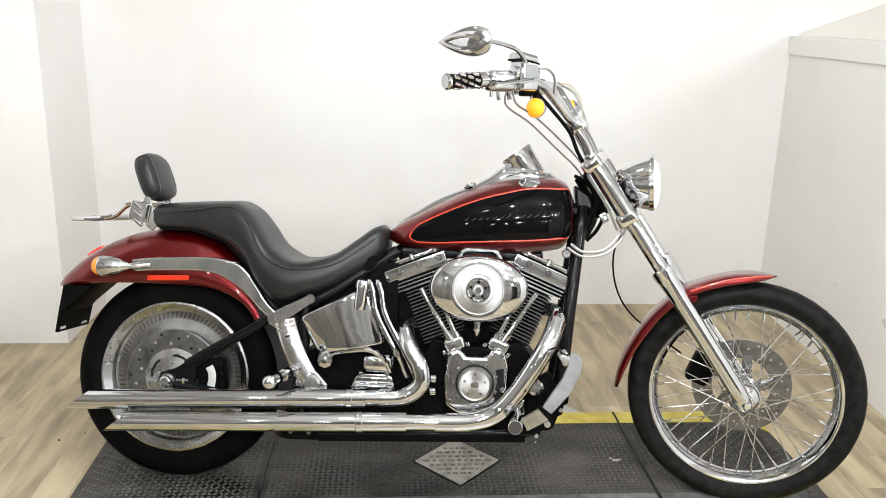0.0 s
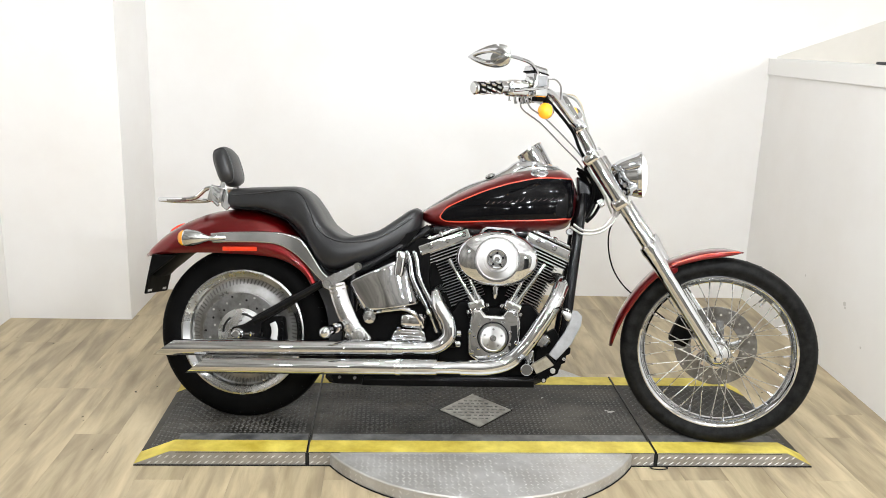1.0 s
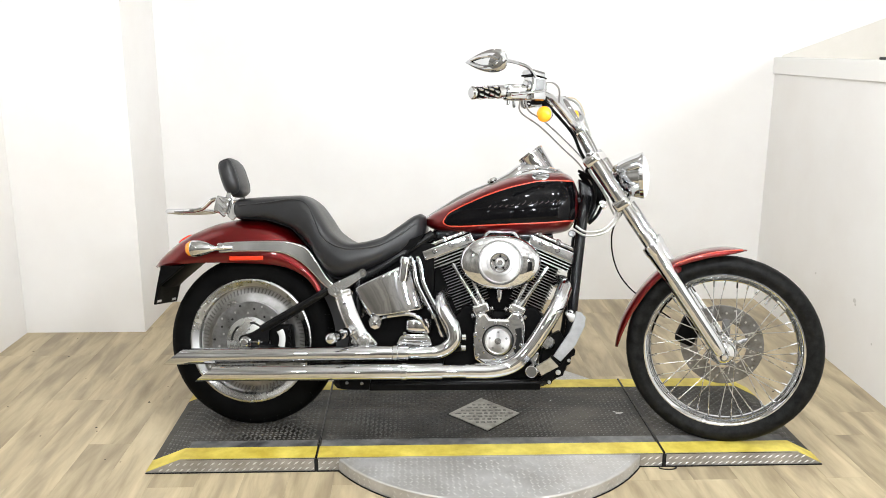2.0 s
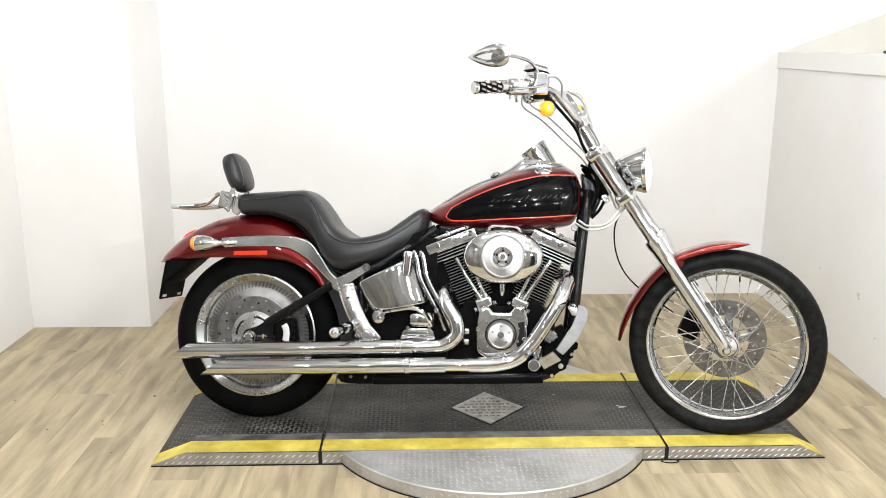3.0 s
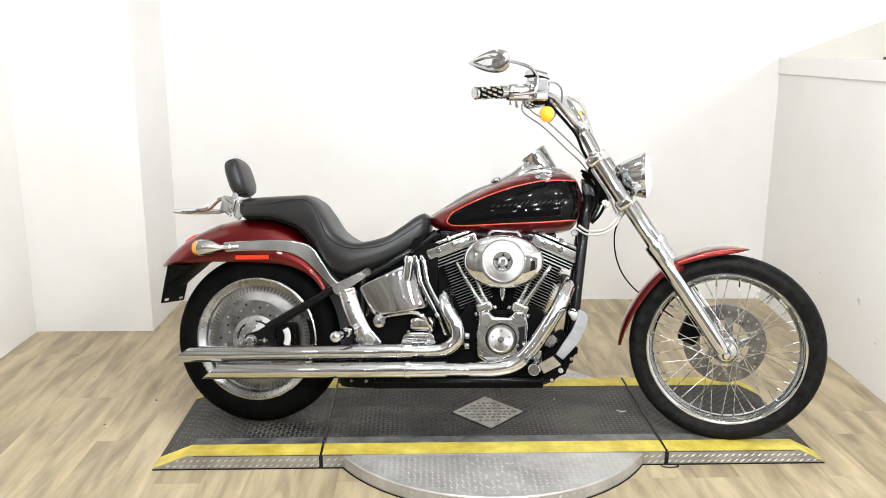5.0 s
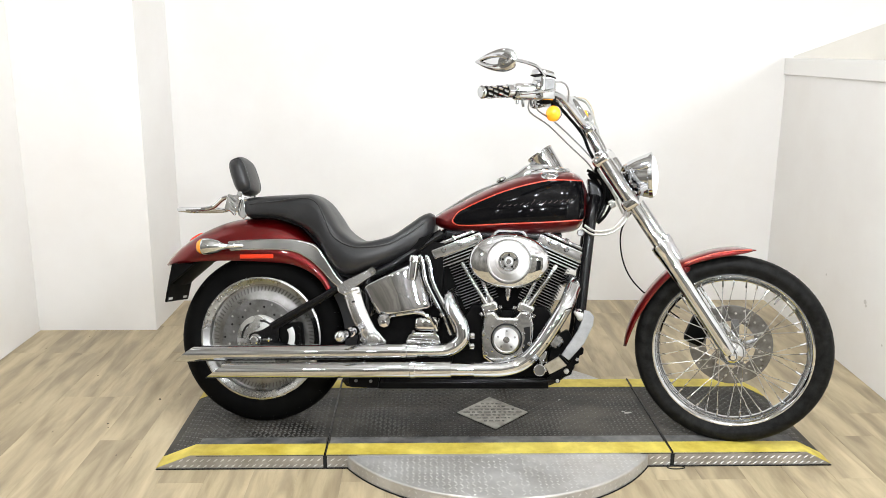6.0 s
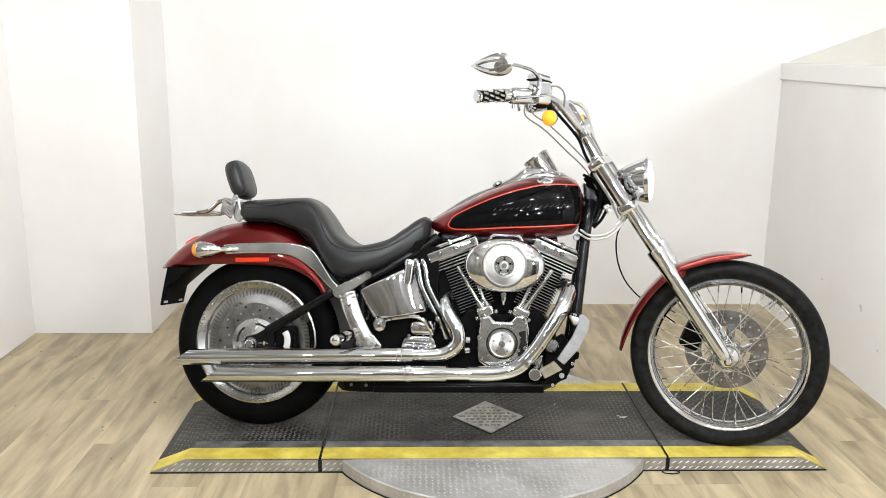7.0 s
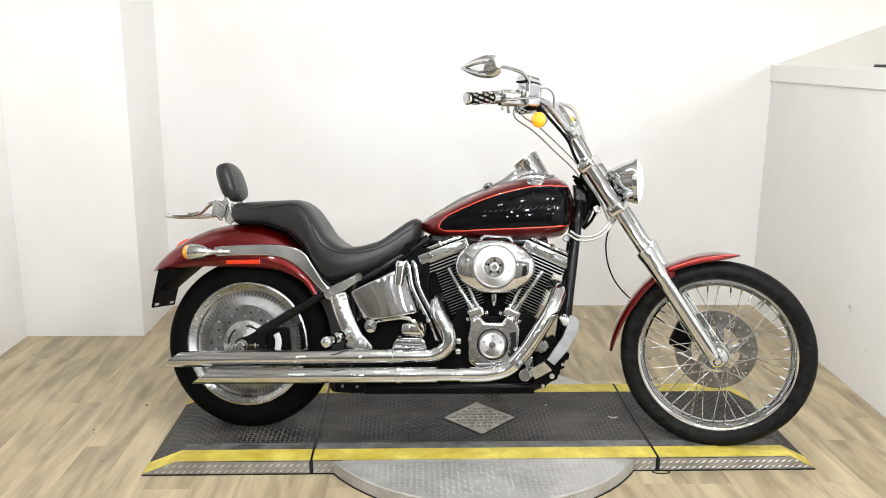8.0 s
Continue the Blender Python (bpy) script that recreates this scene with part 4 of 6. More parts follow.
# ---------- engine ----------
CR = Vector((0.905, 0, 0.24))
part("crankcase", prism([(0.70, 0.20), (0.74, 0.40), (0.78, 0.47), (0.90, 0.45), (1.03, 0.47), (1.09, 0.40), (1.11, 0.22), (1.05, 0.185), (0.76, 0.18)], -0.125, 0.125, 0.012), SATIN_BLACK, bike, "black crankcase")
part("gearbox", prism([(0.40, 0.22), (0.40, 0.40), (0.48, 0.46), (0.68, 0.46), (0.74, 0.40), (0.72, 0.20)], -0.11, 0.11, 0.012), SATIN_BLACK, bike, "black gearbox")
cover = part("cam_cover", prism([(0.822, 0.285), (0.815, 0.36), (0.825, 0.442), (0.860, 0.452), (0.875, 0.430), (0.935, 0.430), (0.952, 0.456), (0.985, 0.450), (1.000, 0.40), (0.998, 0.325), (0.965, 0.285), (0.905, 0.262), (0.86, 0.262)], -0.178, -0.12, 0.017, seg=4), CAST_CHROME, bike, "chrome cam cover")
part("timer_cover", lathe([(0.050, 0), (0.050, 0.012), (0.046, 0.017), (0.044, 0.019), (0.041, 0.017), (0, 0.020)], (0.905, -0.178, 0.353), (0, -1, 0), 40), INSERT, cover, "round chrome timer cover")
for k in range(9):
    a = math.radians(100 + 40 * k)
    part("bolt", rod((0.905 + 0.062 * math.cos(a), -0.175, 0.353 + 0.062 * math.sin(a)), (0.905 + 0.062 * math.cos(a), -0.184, 0.353 + 0.062 * math.sin(a)), 0.0055, seg=10), CHROME, cover)
part("cover_recess", prism([(0.958, 0.325), (0.968, 0.36), (0.962, 0.395), (0.985, 0.40), (0.988, 0.33), (0.965, 0.305)], -0.1795, -0.170, 0.001), DARK_GAP, cover)
part("timer_gap", lathe([(0.055, 0), (0.0545, 0.002), (0.050, 0.002)], (0.905, -0.1778, 0.353), (0, -1, 0), 36), DARK_GAP, cover)
for k in range(5):
    a = radians(90 + 72 * k)
    part("timer_screw", lathe([(0.0042, 0), (0.0038, 0.0015), (0, 0.0017)], (0.905 + 0.03 * math.cos(a), -0.1962, 0.353 + 0.03 * math.sin(a)), (0, -1, 0), 10), DISC_STEEL, cover)
part("timer_centre", lathe([(0.012, 0), (0.011, 0.006), (0, 0.007)], (0.905, -0.1975, 0.353), (0, -1, 0), 20), CHROME, cover)
for x, z in ((0.832, 0.432), (0.977, 0.438), (0.985, 0.34), (0.835, 0.30), (0.905, 0.275), (0.955, 0.30), (0.825, 0.37)):
    part("bolt", rod((x, -0.176, z), (x, -0.186, z), 0.0075, seg=12), CHROME, cover)

for sgn in (-1, 1):
    d = Vector((sgn * math.sin(radians(22.5)), 0, math.cos(radians(22.5))))
    tilt = Matrix.Rotation(radians(sgn * 22.5), 4, "Y")
    cyl = part("cylinder", rod(CR + d * 0.19, CR + d * 0.46, 0.056), SATIN_BLACK, bike, "black finned cylinder")
    fin = None
    for k in range(17):
        s = 0.248 + k * 0.0104
        w = 0.128
        if fin is None:
            fin = part("fin", box((w, 0.155, 0.0023), CR + d * s, 0.0012, tilt, 1), FIN_EDGE, cyl, "black fin with bright machined edge")
        else:
            again(fin, Matrix.Translation(d * (s - 0.248)))
        part("fin_web", box((w - 0.005, 0.150, 0.0038), CR + d * s, 0.0, tilt), SATIN_BLACK, cyl)
    head = part("cylinder_head", box((0.165, 0.16, 0.034), CR + d * 0.435, 0.006, tilt), SATIN_BLACK, bike, "finned black cylinder head")
    for k in range(4):
        part("fin", box((0.172, 0.164, 0.0025), CR + d * (0.417 + k * 0.0106), 0.0012, tilt), FIN_EDGE, head)
    rk = part("rocker_box", box((0.190, 0.172, 0.038), CR + d * 0.466 + Vector((sgn * 0.010, 0, 0)), 0.005, tilt), CAST_CHROME, bike, "chrome rocker box")
    part("rocker_cover", box((0.176, 0.158, 0.016), CR + d * 0.4925 + Vector((sgn * 0.012, 0, 0)), 0.005, tilt, 3), CAST_CHROME, rk, "chrome rocker cover")
    for k in (-1, 0, 1):
        p = CR + d * 0.485 + Vector((sgn * 0.012, 0, 0)) + tilt.to_3x3() @ Vector((0.07 * k, -0.074, 0))
        part("bolt", rod(p, p + d * 0.020, 0.0085, seg=12), CHROME, rk)
        q = CR + d * 0.466 + Vector((sgn * 0.010, 0, 0)) + tilt.to_3x3() @ Vector((0.062 * k + 0.012, -0.084, 0.002))
        part("boss", rod(q, q + Vector((0, -0.007, 0)), 0.0085, seg=14), CHROME, rk)
        part("seam_notch", box((0.012, 0.006, 0.010), CR + d * 0.484 + Vector((sgn * 0.011, 0, 0)) + tilt.to_3x3() @ Vector((0.055 * k + 0.03, -0.081, 0)), 0.002, tilt), SATIN_BLACK, rk)
    part("box_seam", box((0.186, 0.170, 0.0035), CR + d * 0.4838 + Vector((sgn * 0.011, 0, 0)), 0.0, tilt), SATIN_BLACK, rk)
    # push-rod tubes and lifter block
    lb = part("lifter_block", box((0.062, 0.05, 0.044), (0.905 + sgn * 0.062, -0.135, 0.457), 0.012, tilt, 3), CAST_CHROME, bike, "chrome lifter block")
    part("block_foot", box((0.074, 0.054, 0.012), (0.905 + sgn * 0.056, -0.136, 0.434), 0.003, tilt), SATIN_BLACK, lb)
    for dx in (-0.036, 0.036):
        p = Vector((0.905 + sgn * 0.055, -0.158, 0.441)) + tilt.to_3x3() @ Vector((dx, 0, 0))
        part("bolt", rod(p, p + d * 0.014, 0.0065, seg=12), CHROME, lb)
    for foot, top, zt in ((0.053, 0.120, 0.615), (0.073, 0.166, 0.612)):
        p0 = Vector((0.905 + sgn * foot, -0.145, 0.468))
        p1 = Vector((0.905 + sgn * top, -0.128, zt))
        part("pushrod_tube", rod(p0, p1, 0.0085, seg=16), CHROME, lb, "chrome push-rod tube")
        part("tube_collar", rod(p0, p0.lerp(p1, 0.17), 0.0135, seg=16), CHROME, lb)
        part("tube_collar", rod(p0.lerp(p1, 0.42), p0.lerp(p1, 0.47), 0.0105, seg=16), CHROME, lb)

# air cleaner
AC = Vector((0.905, 0, 0.622))
rings = []
for dep, f in ((-0.13, 0.90), (-0.150, 0.99), (-0.168, 1.0), (-0.180, 0.99), (-0.188, 0.965), (-0.193, 0.92), (-0.198, 0.84), (-0.204, 0.68), (-0.208, 0.45), (-0.209, 0.2)):
    rings.append([(AC.x + 0.140 * f * math.cos(2 * math.pi * k / 64), dep, AC.z + 0.096 * f * math.sin(2 * math.pi * k / 64)) for k in range(64)])
ac = part("air_cleaner", loft(rings), CHROME, bike, "oval chrome air cleaner cover")
part("backplate", prism([(AC.x + 0.138 * math.cos(a * math.pi / 20), AC.z + 0.093 * math.sin(a * math.pi / 20)) for a in range(40)], -0.13, -0.10), CHROME, ac)
ins = part("insert", lathe([(0.0735, 0), (0.073, 0.007), (0.0705, 0.010), (0.068, 0.0102), (0.066, 0.009), (0.045, 0.0106), (0.043, 0.0124), (0.036, 0.0128), (0.033, 0.0125), (0.031, 0.008), (0.018, 0.006), (0.014, 0.012), (0, 0.013)], (AC.x, -0.206, AC.z), (0, -1, 0), 56), INSERT, ac, "round brushed insert of the air cleaner")
part("insert_groove", lathe([(0.0775, -0.004), (0.0775, 0.0012), (0.0735, 0.0016), (0.0725, 0.0)], (AC.x, -0.2078, AC.z), (0, -1, 0), 48), SLOT_STEEL, ins)
part("hub_ring", lathe([(0.036, 0), (0.034, 0.004), (0.030, 0.004), (0.027, -0.004), (0.014, -0.004)], (AC.x, -0.2175, AC.z), (0, -1, 0), 32), CHROME, ins)
for k in range(5):
    a = 2 * math.pi * k / 5 + 0.3
    part("insert_screw", lathe([(0.0042, 0), (0.0038, 0.002), (0, 0.0024)], (AC.x + 0.0215 * math.cos(a), -0.2128, AC.z + 0.0215 * math.sin(a)), (0, -1, 0), 10), SATIN_BLACK, ins)
part("hub_screw", rod((AC.x, -0.216, AC.z), (AC.x, -0.2245, AC.z), 0.010, seg=6), CHROME, ins)
part("mount_bracket", tube([(0.83, -0.10, 0.655), (0.855, -0.10, 0.722), (0.905, -0.10, 0.728), (0.955, -0.10, 0.722), (0.98, -0.10, 0.655)], 0.008, 10, 4), CHROME, bike, "chrome engine mount bracket")
part("drip_spout", lathe([(0, 0), (0.004, 0.002), (0.009, 0.016), (0.011, 0.045), (0.009, 0.06), (0, 0.062)], (0.905, -0.145, 0.482), (0, 0, 1), 16), CHROME, ac, "chrome drop-shaped spout")
part("engine_valley", prism([(0.82, 0.44), (0.80, 0.60), (0.86, 0.70), (0.95, 0.70), (1.01, 0.60), (0.99, 0.44)], -0.06, 0.06, 0.01), SATIN_BLACK, bike)
part("battery_box", prism([(0.39, 0.45), (0.372, 0.53), (0.50, 0.605), (0.62, 0.682), (0.67, 0.68), (0.67, 0.45)], -0.085, 0.085, 0.006), SATIN_BLACK, bike, "black battery box")
part("seat_post", prism([(0.60, 0.40), (0.625, 0.66), (0.70, 0.70), (0.80, 0.62), (0.80, 0.42)], -0.055, 0.055, 0.008), SATIN_BLACK, bike)
part("intake", rod((0.80, -0.03, 0.58), (1.01, -0.03, 0.58), 0.035), SATIN_BLACK, bike)

# exhaust pipes
up_path = [(0.716, -0.04, 0.500), (0.702, -0.10, 0.500), (0.700, -0.152, 0.486), (0.718, -0.187, 0.447), (0.750, -0.20, 0.396), (0.752, -0.20, 0.345), (0.708, -0.20, 0.311), (0.640, -0.20, 0.303), (0.555, -0.20, 0.299)]
pipe = part("exhaust_pipe", tube(up_path, 0.0225, 20, 8), CHROME, bike, "chrome upper exhaust pipe")
part("heat_shield", tube(up_path[2:8], 0.026, 20, 8), CHROME, pipe, "chrome heat shield")
part("muffler", tube([(0.60, -0.20, 0.3012), (0.55, -0.20, 0.2987), (0.30, -0.20, 0.286), (0.0, -0.20, 0.2705), (-0.15, -0.20, 0.263), (-0.232, -0.20, 0.2588)], 0.0285, 24, 2, slash=-1.45), CHROME, pipe, "long chrome silencer with slash-cut end")
part("clamp", rod((0.565, -0.20, 0.2994), (0.545, -0.20, 0.2984), 0.031), CHROME, pipe)
low_path = [(1.108, -0.04, 0.556), (1.122, -0.11, 0.560), (1.128, -0.175, 0.540), (1.104, -0.218, 0.484), (1.068, -0.23, 0.420), (1.020, -0.23, 0.342), (0.965, -0.23, 0.282), (0.895, -0.23, 0.257), (0.80, -0.23, 0.251), (0.62, -0.23, 0.243)]
pipe = part("exhaust_pipe", tube(low_path, 0.0225, 20, 8), CHROME, bike, "chrome lower exhaust pipe")
part("heat_shield", tube(low_path[2:9], 0.026, 20, 8), CHROME, pipe, "chrome heat shield")
part("muffler", tube([(0.72, -0.23, 0.2475), (0.55, -0.23, 0.2395), (0.30, -0.23, 0.2275), (0.05, -0.23, 0.2157), (-0.05, -0.23, 0.211), (-0.105, -0.23, 0.2085)], 0.0275, 24, 2, slash=-1.45), CHROME, pipe, "long chrome silencer with slash-cut end")
part("clamp", rod((0.60, -0.23, 0.2418), (0.58, -0.23, 0.2409), 0.030), CHROME, pipe)
part("pipe_bracket", prism([(-0.06, 0.235), (0.10, 0.243), (0.10, 0.252), (-0.06, 0.244)], -0.21, -0.17, 0.002), CHROME, bike)

# oil tank, lines and right-side fittings
rings = []
for yy, g in ((0.14, 0.97), (0.0, 1.0), (-0.118, 1.0), (-0.134, 0.99), (-0.142, 0.965), (-0.1455, 0.93), (-0.1465, 0.89), (-0.1465, 0.75), (-0.1465, 0.5), (-0.1465, 0.25), (-0.1465, 0.04)):
    ring = []
    for k in range(56):
        side, e = k // 14, (k % 14) / 7 - 1
        u, v = ((e, -1), (1, e), (-e, 1), (-1, -e))[side]
        norm = (abs(u) ** 14 + abs(v) ** 14) ** (1 / 14)
        u, v = g * u / norm, g * v / norm
        s, t = (u + 1) / 2, (v + 1) / 2
        x = (0.446 * (1 - s) + 0.652 * s) * (1 - t) + (0.385 * (1 - s) + 0.603 * s) * t
        z = (0.410 * (1 - s) + 0.449 * s) * (1 - t) + (0.516 * (1 - s) + 0.626 * s) * t
        ring.append((x, yy - 0.026 * (1 - u * u), z))
    rings.append(ring)
oil = part("oil_tank", loft(rings), CHROME, bike, "chrome horseshoe oil tank cover", 0.8)
part("oil_filler", lathe([(0, -0.045), (0.016, -0.04), (0.0185, -0.02), (0.0185, 0.02), (0.0215, 0.022), (0.0215, 0.036), (0.017, 0.044), (0, 0.046)], (0.572, -0.163, 0.588), (0.10, 0, 1), 24), CHROME, oil, "chrome oil filler neck and cap")
for dx in (0.0, 0.024):
    part("oil_line", tube([(0.580 + dx, -0.11, 0.612), (0.594 + dx, -0.168, 0.630), (0.606 + dx, -0.174, 0.602), (0.618 + dx, -0.176, 0.545), (0.650 + dx, -0.176, 0.482), (0.682 + dx, -0.174, 0.425), (0.712 + dx, -0.168, 0.36)], 0.0075, 10, 6), CHROME, bike, "bent chrome oil line")
    part("hose_clip", rod((0.676 + dx, -0.1745, 0.436), (0.684 + dx, -0.1745, 0.421), 0.0095, seg=12), CHROME, bike)
part("oil_line", tube([(0.600, -0.13, 0.600), (0.612, -0.160, 0.575), (0.640, -0.165, 0.53), (0.662, -0.160, 0.49)], 0.005, 8, 6), SATIN_BLACK, bike, "black breather hose")
part("oil_line", tube([(0.45, -0.12, 0.405), (0.54, -0.15, 0.425), (0.60, -0.16, 0.432), (0.64, -0.16, 0.41), (0.66, -0.15, 0.37)], 0.008, 10, 6), CHROME, bike)
res = part("brake_reservoir", lathe([(0, -0.02), (0.018, -0.02), (0.027, -0.012), (0.027, 0.008), (0.022, 0.016), (0.010, 0.018), (0.009, 0.024), (0, 0.025)], (0.474, -0.155, 0.398), (0, -1, 0), 8), CHROME, bike, "faceted chrome reservoir cap")
part("reservoir_bolt", rod((0.474, -0.17, 0.398), (0.474, -0.186, 0.398), 0.008, seg=6), CHROME, res)
gc = part("gearbox_cover", prism([(0.545, 0.315), (0.56, 0.352), (0.575, 0.362), (0.655, 0.364), (0.668, 0.352), (0.68, 0.315)], -0.155, -0.10, 0.006), CAST_CHROME, bike, "ribbed chrome gearbox cover")
for k in range(3):
    part("rib", box((0.10 - 0.012 * k, 0.006, 0.005), (0.612, -0.157, 0.327 + 0.012 * k), 0.002), CHROME, gc)
part("top_cover", blob((0.05, 0.045, 0.03), (0.625, -0.115, 0.392), None, 0.55), CAST_CHROME, gc, "rounded chrome cover")
for x, z in ((0.578, 0.362), (0.654, 0.364), (0.565, 0.322), (0.665, 0.322)):
    part("bolt", rod((x, -0.15, z), (x, -0.164, z), 0.007, seg=12), CHROME, gc)
for z in (0.358, 0.322):
    part("oil_filter_fin", rod((0.795, -0.16, z), (0.775, -0.16, z), 0.012), CHROME, bike)
part("oil_filter", rod((0.775, -0.165, 0.34), (0.72, -0.165, 0.33), 0.03), SATIN_BLACK, bike, "black oil filter")

# frame, swing arm and stand
for s in (-1, 1):
    part("frame_tube", tube([(1.205, s * 0.035, 0.86), (1.190, s * 0.075, 0.78), (1.168, s * 0.10, 0.55), (1.150, s * 0.11, 0.36), (1.120, s * 0.12, 0.265), (1.06, s * 0.125, 0.212), (0.95, s * 0.125, 0.200), (0.40, s * 0.125, 0.172), (0.34, s * 0.125, 0.19)], 0.0185, 14, 6), FRAME_BLACK, bike, "gloss black frame tube")
    part("seat_rail", tube([(0.66, s * 0.06, 0.715), (0.50, s * 0.10, 0.605), (0.38, s * 0.115, 0.535), (0.33, s * 0.115, 0.50)], 0.017, 12, 5), FRAME_BLACK, bike)
    part("rear_downtube", tube([(0.40, s * 0.115, 0.55), (0.40, s * 0.12, 0.42), (0.38, s * 0.125, 0.25), (0.35, s * 0.125, 0.17)], 0.018, 12, 5), FRAME_BLACK, bike)
    sw = part("swing_arm", prism([(-0.028, 0.318), (-0.02, 0.332), (0.02, 0.345), (0.285, 0.512), (0.300, 0.492), (0.085, 0.352), (0.085, 0.318), (0.08, 0.298), (0.02, 0.285), (-0.02, 0.290)], s * 0.118 - 0.008, s * 0.118 + 0.008, 0.004), FRAME_BLACK, bike, "gloss black swing arm")
    part("arm_tube", tube([(0.055, s * 0.119, 0.358), (0.15, s * 0.119, 0.4165), (0.296, s * 0.119, 0.507)], 0.0145, 14, 3), FRAME_BLACK, sw)
    part("axle_nut", lathe([(0, 0.022), (0.012, 0.022), (0.016, 0.018), (0.0175, 0.0), (0.022, 0.0), (0.022, -0.004), (0, -0.004)], (0, s * 0.13, 0.309), (0, s, 0), 20), CHROME, sw, "chrome axle nut cover")
    part("lower_arm", tube([(0.02, s * 0.118, 0.30), (0.2, s * 0.12, 0.27), (0.36, s * 0.12, 0.25)], 0.017, 10, 4), FRAME_BLACK, sw)
    part("adjuster", rod((0.025, s * 0.128, 0.311), (0.062, s * 0.128, 0.312), 0.005, seg=10), CHROME, sw)
    part("adjuster_nut", rod((0.045, s * 0.128, 0.3115), (0.053, s * 0.128, 0.3117), 0.009, seg=6), CHROME, sw)
part("swing_arm_tip", prism([(0.262, 0.492), (0.285, 0.516), (0.296, 0.494)], -0.1285, -0.1262, 0.0008), CHROME, bike)
part("backbone", tube([(1.22, 0, 0.86), (1.05, 0, 0.80), (0.80, 0, 0.735), (0.66, 0, 0.70)], 0.03, 14, 5), FRAME_BLACK, bike)
part("tank_tunnel", box((0.42, 0.13, 0.03), (0.88, 0, 0.712), 0.008), FRAME_BLACK, bike)
neck0 = Vector((1.195, 0, 0.957))
part("steering_neck", rod(neck0, neck0 - RAKE_AXIS * 0.135, 0.023), SATIN_BLACK, bike, "gloss black steering head")
part("neck_gusset", prism([(1.175, 0.93), (1.222, 0.90), (1.25, 0.83), (1.225, 0.775), (1.195, 0.76)], -0.035, 0.035, 0.01), FRAME_BLACK, bike)
cal = part("rear_caliper", box((0.085, 0.05, 0.10), (0.125, -0.095, 0.325), 0.014, Matrix.Rotation(radians(-8), 4, "Y")), SATIN_BLACK, bike, "black rear brake caliper")
part("caliper_badge", tube([(0.124, -0.127, 0.356), (0.132, -0.1275, 0.340), (0.134, -0.1275, 0.318), (0.130, -0.127, 0.298)], 0.0115, 12, 4, 0.25), GREY_PAINT, cal, "pale grey badge plate")
for z in (0.355, 0.33, 0.305):
    part("bolt", rod((0.155, -0.115, z), (0.155, -0.126, z), 0.007, seg=10), SATIN_BLACK, cal)
guard = []
for k in range(13):
    a = radians(-12 + 6 * k)
    guard.append([(RW.x + r * math.cos(a), y, RW.z + r * math.sin(a)) for r, y in ((0.325, -0.106), (0.382, -0.100), (0.382, 0.100), (0.325, 0.106))])
thicken(part("splash_guard", loft(guard, closed=False), DARK_PLASTIC, bike, "black splash guard before the rear wheel"), 0.004)
part("belly_box", prism([(0.34, 0.160), (0.34, 0.20), (1.06, 0.22), (1.08, 0.200), (1.0, 0.182)], -0.10, 0.10, 0.006), SATIN_BLACK, bike)
part("frame_plate", prism([(0.346, 0.205), (0.352, 0.166), (0.362, 0.159), (0.455, 0.161), (0.462, 0.204)], -0.15, -0.13, 0.002), SATIN_BLACK, bike, "black bolted frame plate")
part("rail_bar", box((0.60, 0.012, 0.022), (0.755, -0.138, 0.180), 0.003, Matrix.Rotation(radians(-2.6), 4, "Y")), SATIN_BLACK, bike, "flat black lower rail")
for x in (0.377, 0.430):
    part("bolt", rod((x, -0.148, 0.182), (x, -0.158, 0.182), 0.0055, seg=12), DISC_STEEL, bike)
stand = part("side_stand", tube([(0.98, 0.13, 0.20), (0.93, 0.28, 0.155), (0.88, 0.42, 0.109)], 0.012, 10, 4), FRAME_BLACK, bike, "black side stand")
part("stand_foot", box((0.06, 0.035, 0.012), (0.872, 0.43, 0.107), 0.004, Matrix.Rotation(radians(13.2), 4, "X")), FRAME_BLACK, stand)

# forward foot controls, right side
part("control_mount", prism([(1.04, 0.24), (1.06, 0.36), (1.115, 0.395), (1.145, 0.34), (1.14, 0.26), (1.10, 0.225)], -0.185, -0.13, 0.008), SATIN_BLACK, bike, "black forward control mount")
part("rider_peg", rod((1.030, -0.17, 0.273), (1.018, -0.325, 0.271), 0.0195), CHROME, bike, "chrome rider footpeg")
part("peg_bracket", box((0.035, 0.03, 0.075), (1.030, -0.20, 0.285), 0.008), CHROME, bike)
ped = part("brake_pedal", prism([(1.160, 0.470), (1.176, 0.468), (1.192, 0.452), (1.190, 0.422), (1.161, 0.358), (1.114, 0.303), (1.090, 0.320), (1.140, 0.400), (1.154, 0.436)], -0.290, -0.274, 0.002), PEDAL, bike, "flat satin alloy brake pedal")
part("pedal_pad", box((0.026, 0.06, 0.034), (1.146, -0.258, 0.452), 0.005, Matrix.Rotation(radians(-30), 4, "Y")), ALLOY, ped, "ribbed alloy pedal pad")
for k in range(3):
    part("pad_rib", box((0.006, 0.062, 0.006), (1.136 + 0.007 * k, -0.258, 0.468 - 0.004 * k + 0.002 * k), 0.0015, Matrix.Rotation(radians(-30), 4, "Y")), SATIN_BLACK, ped)
part("pedal_plate", prism([(1.036, 0.284), (1.088, 0.318), (1.108, 0.286), (1.052, 0.254)], -0.291, -0.268, 0.0015), TAN_PLATE, ped, "worn tan-grey flat pedal arm")
part("pedal_joint", prism([(1.085, 0.322), (1.113, 0.293), (1.107, 0.288), (1.079, 0.316)], -0.293, -0.268, 0.0015), SATIN_BLACK, ped)
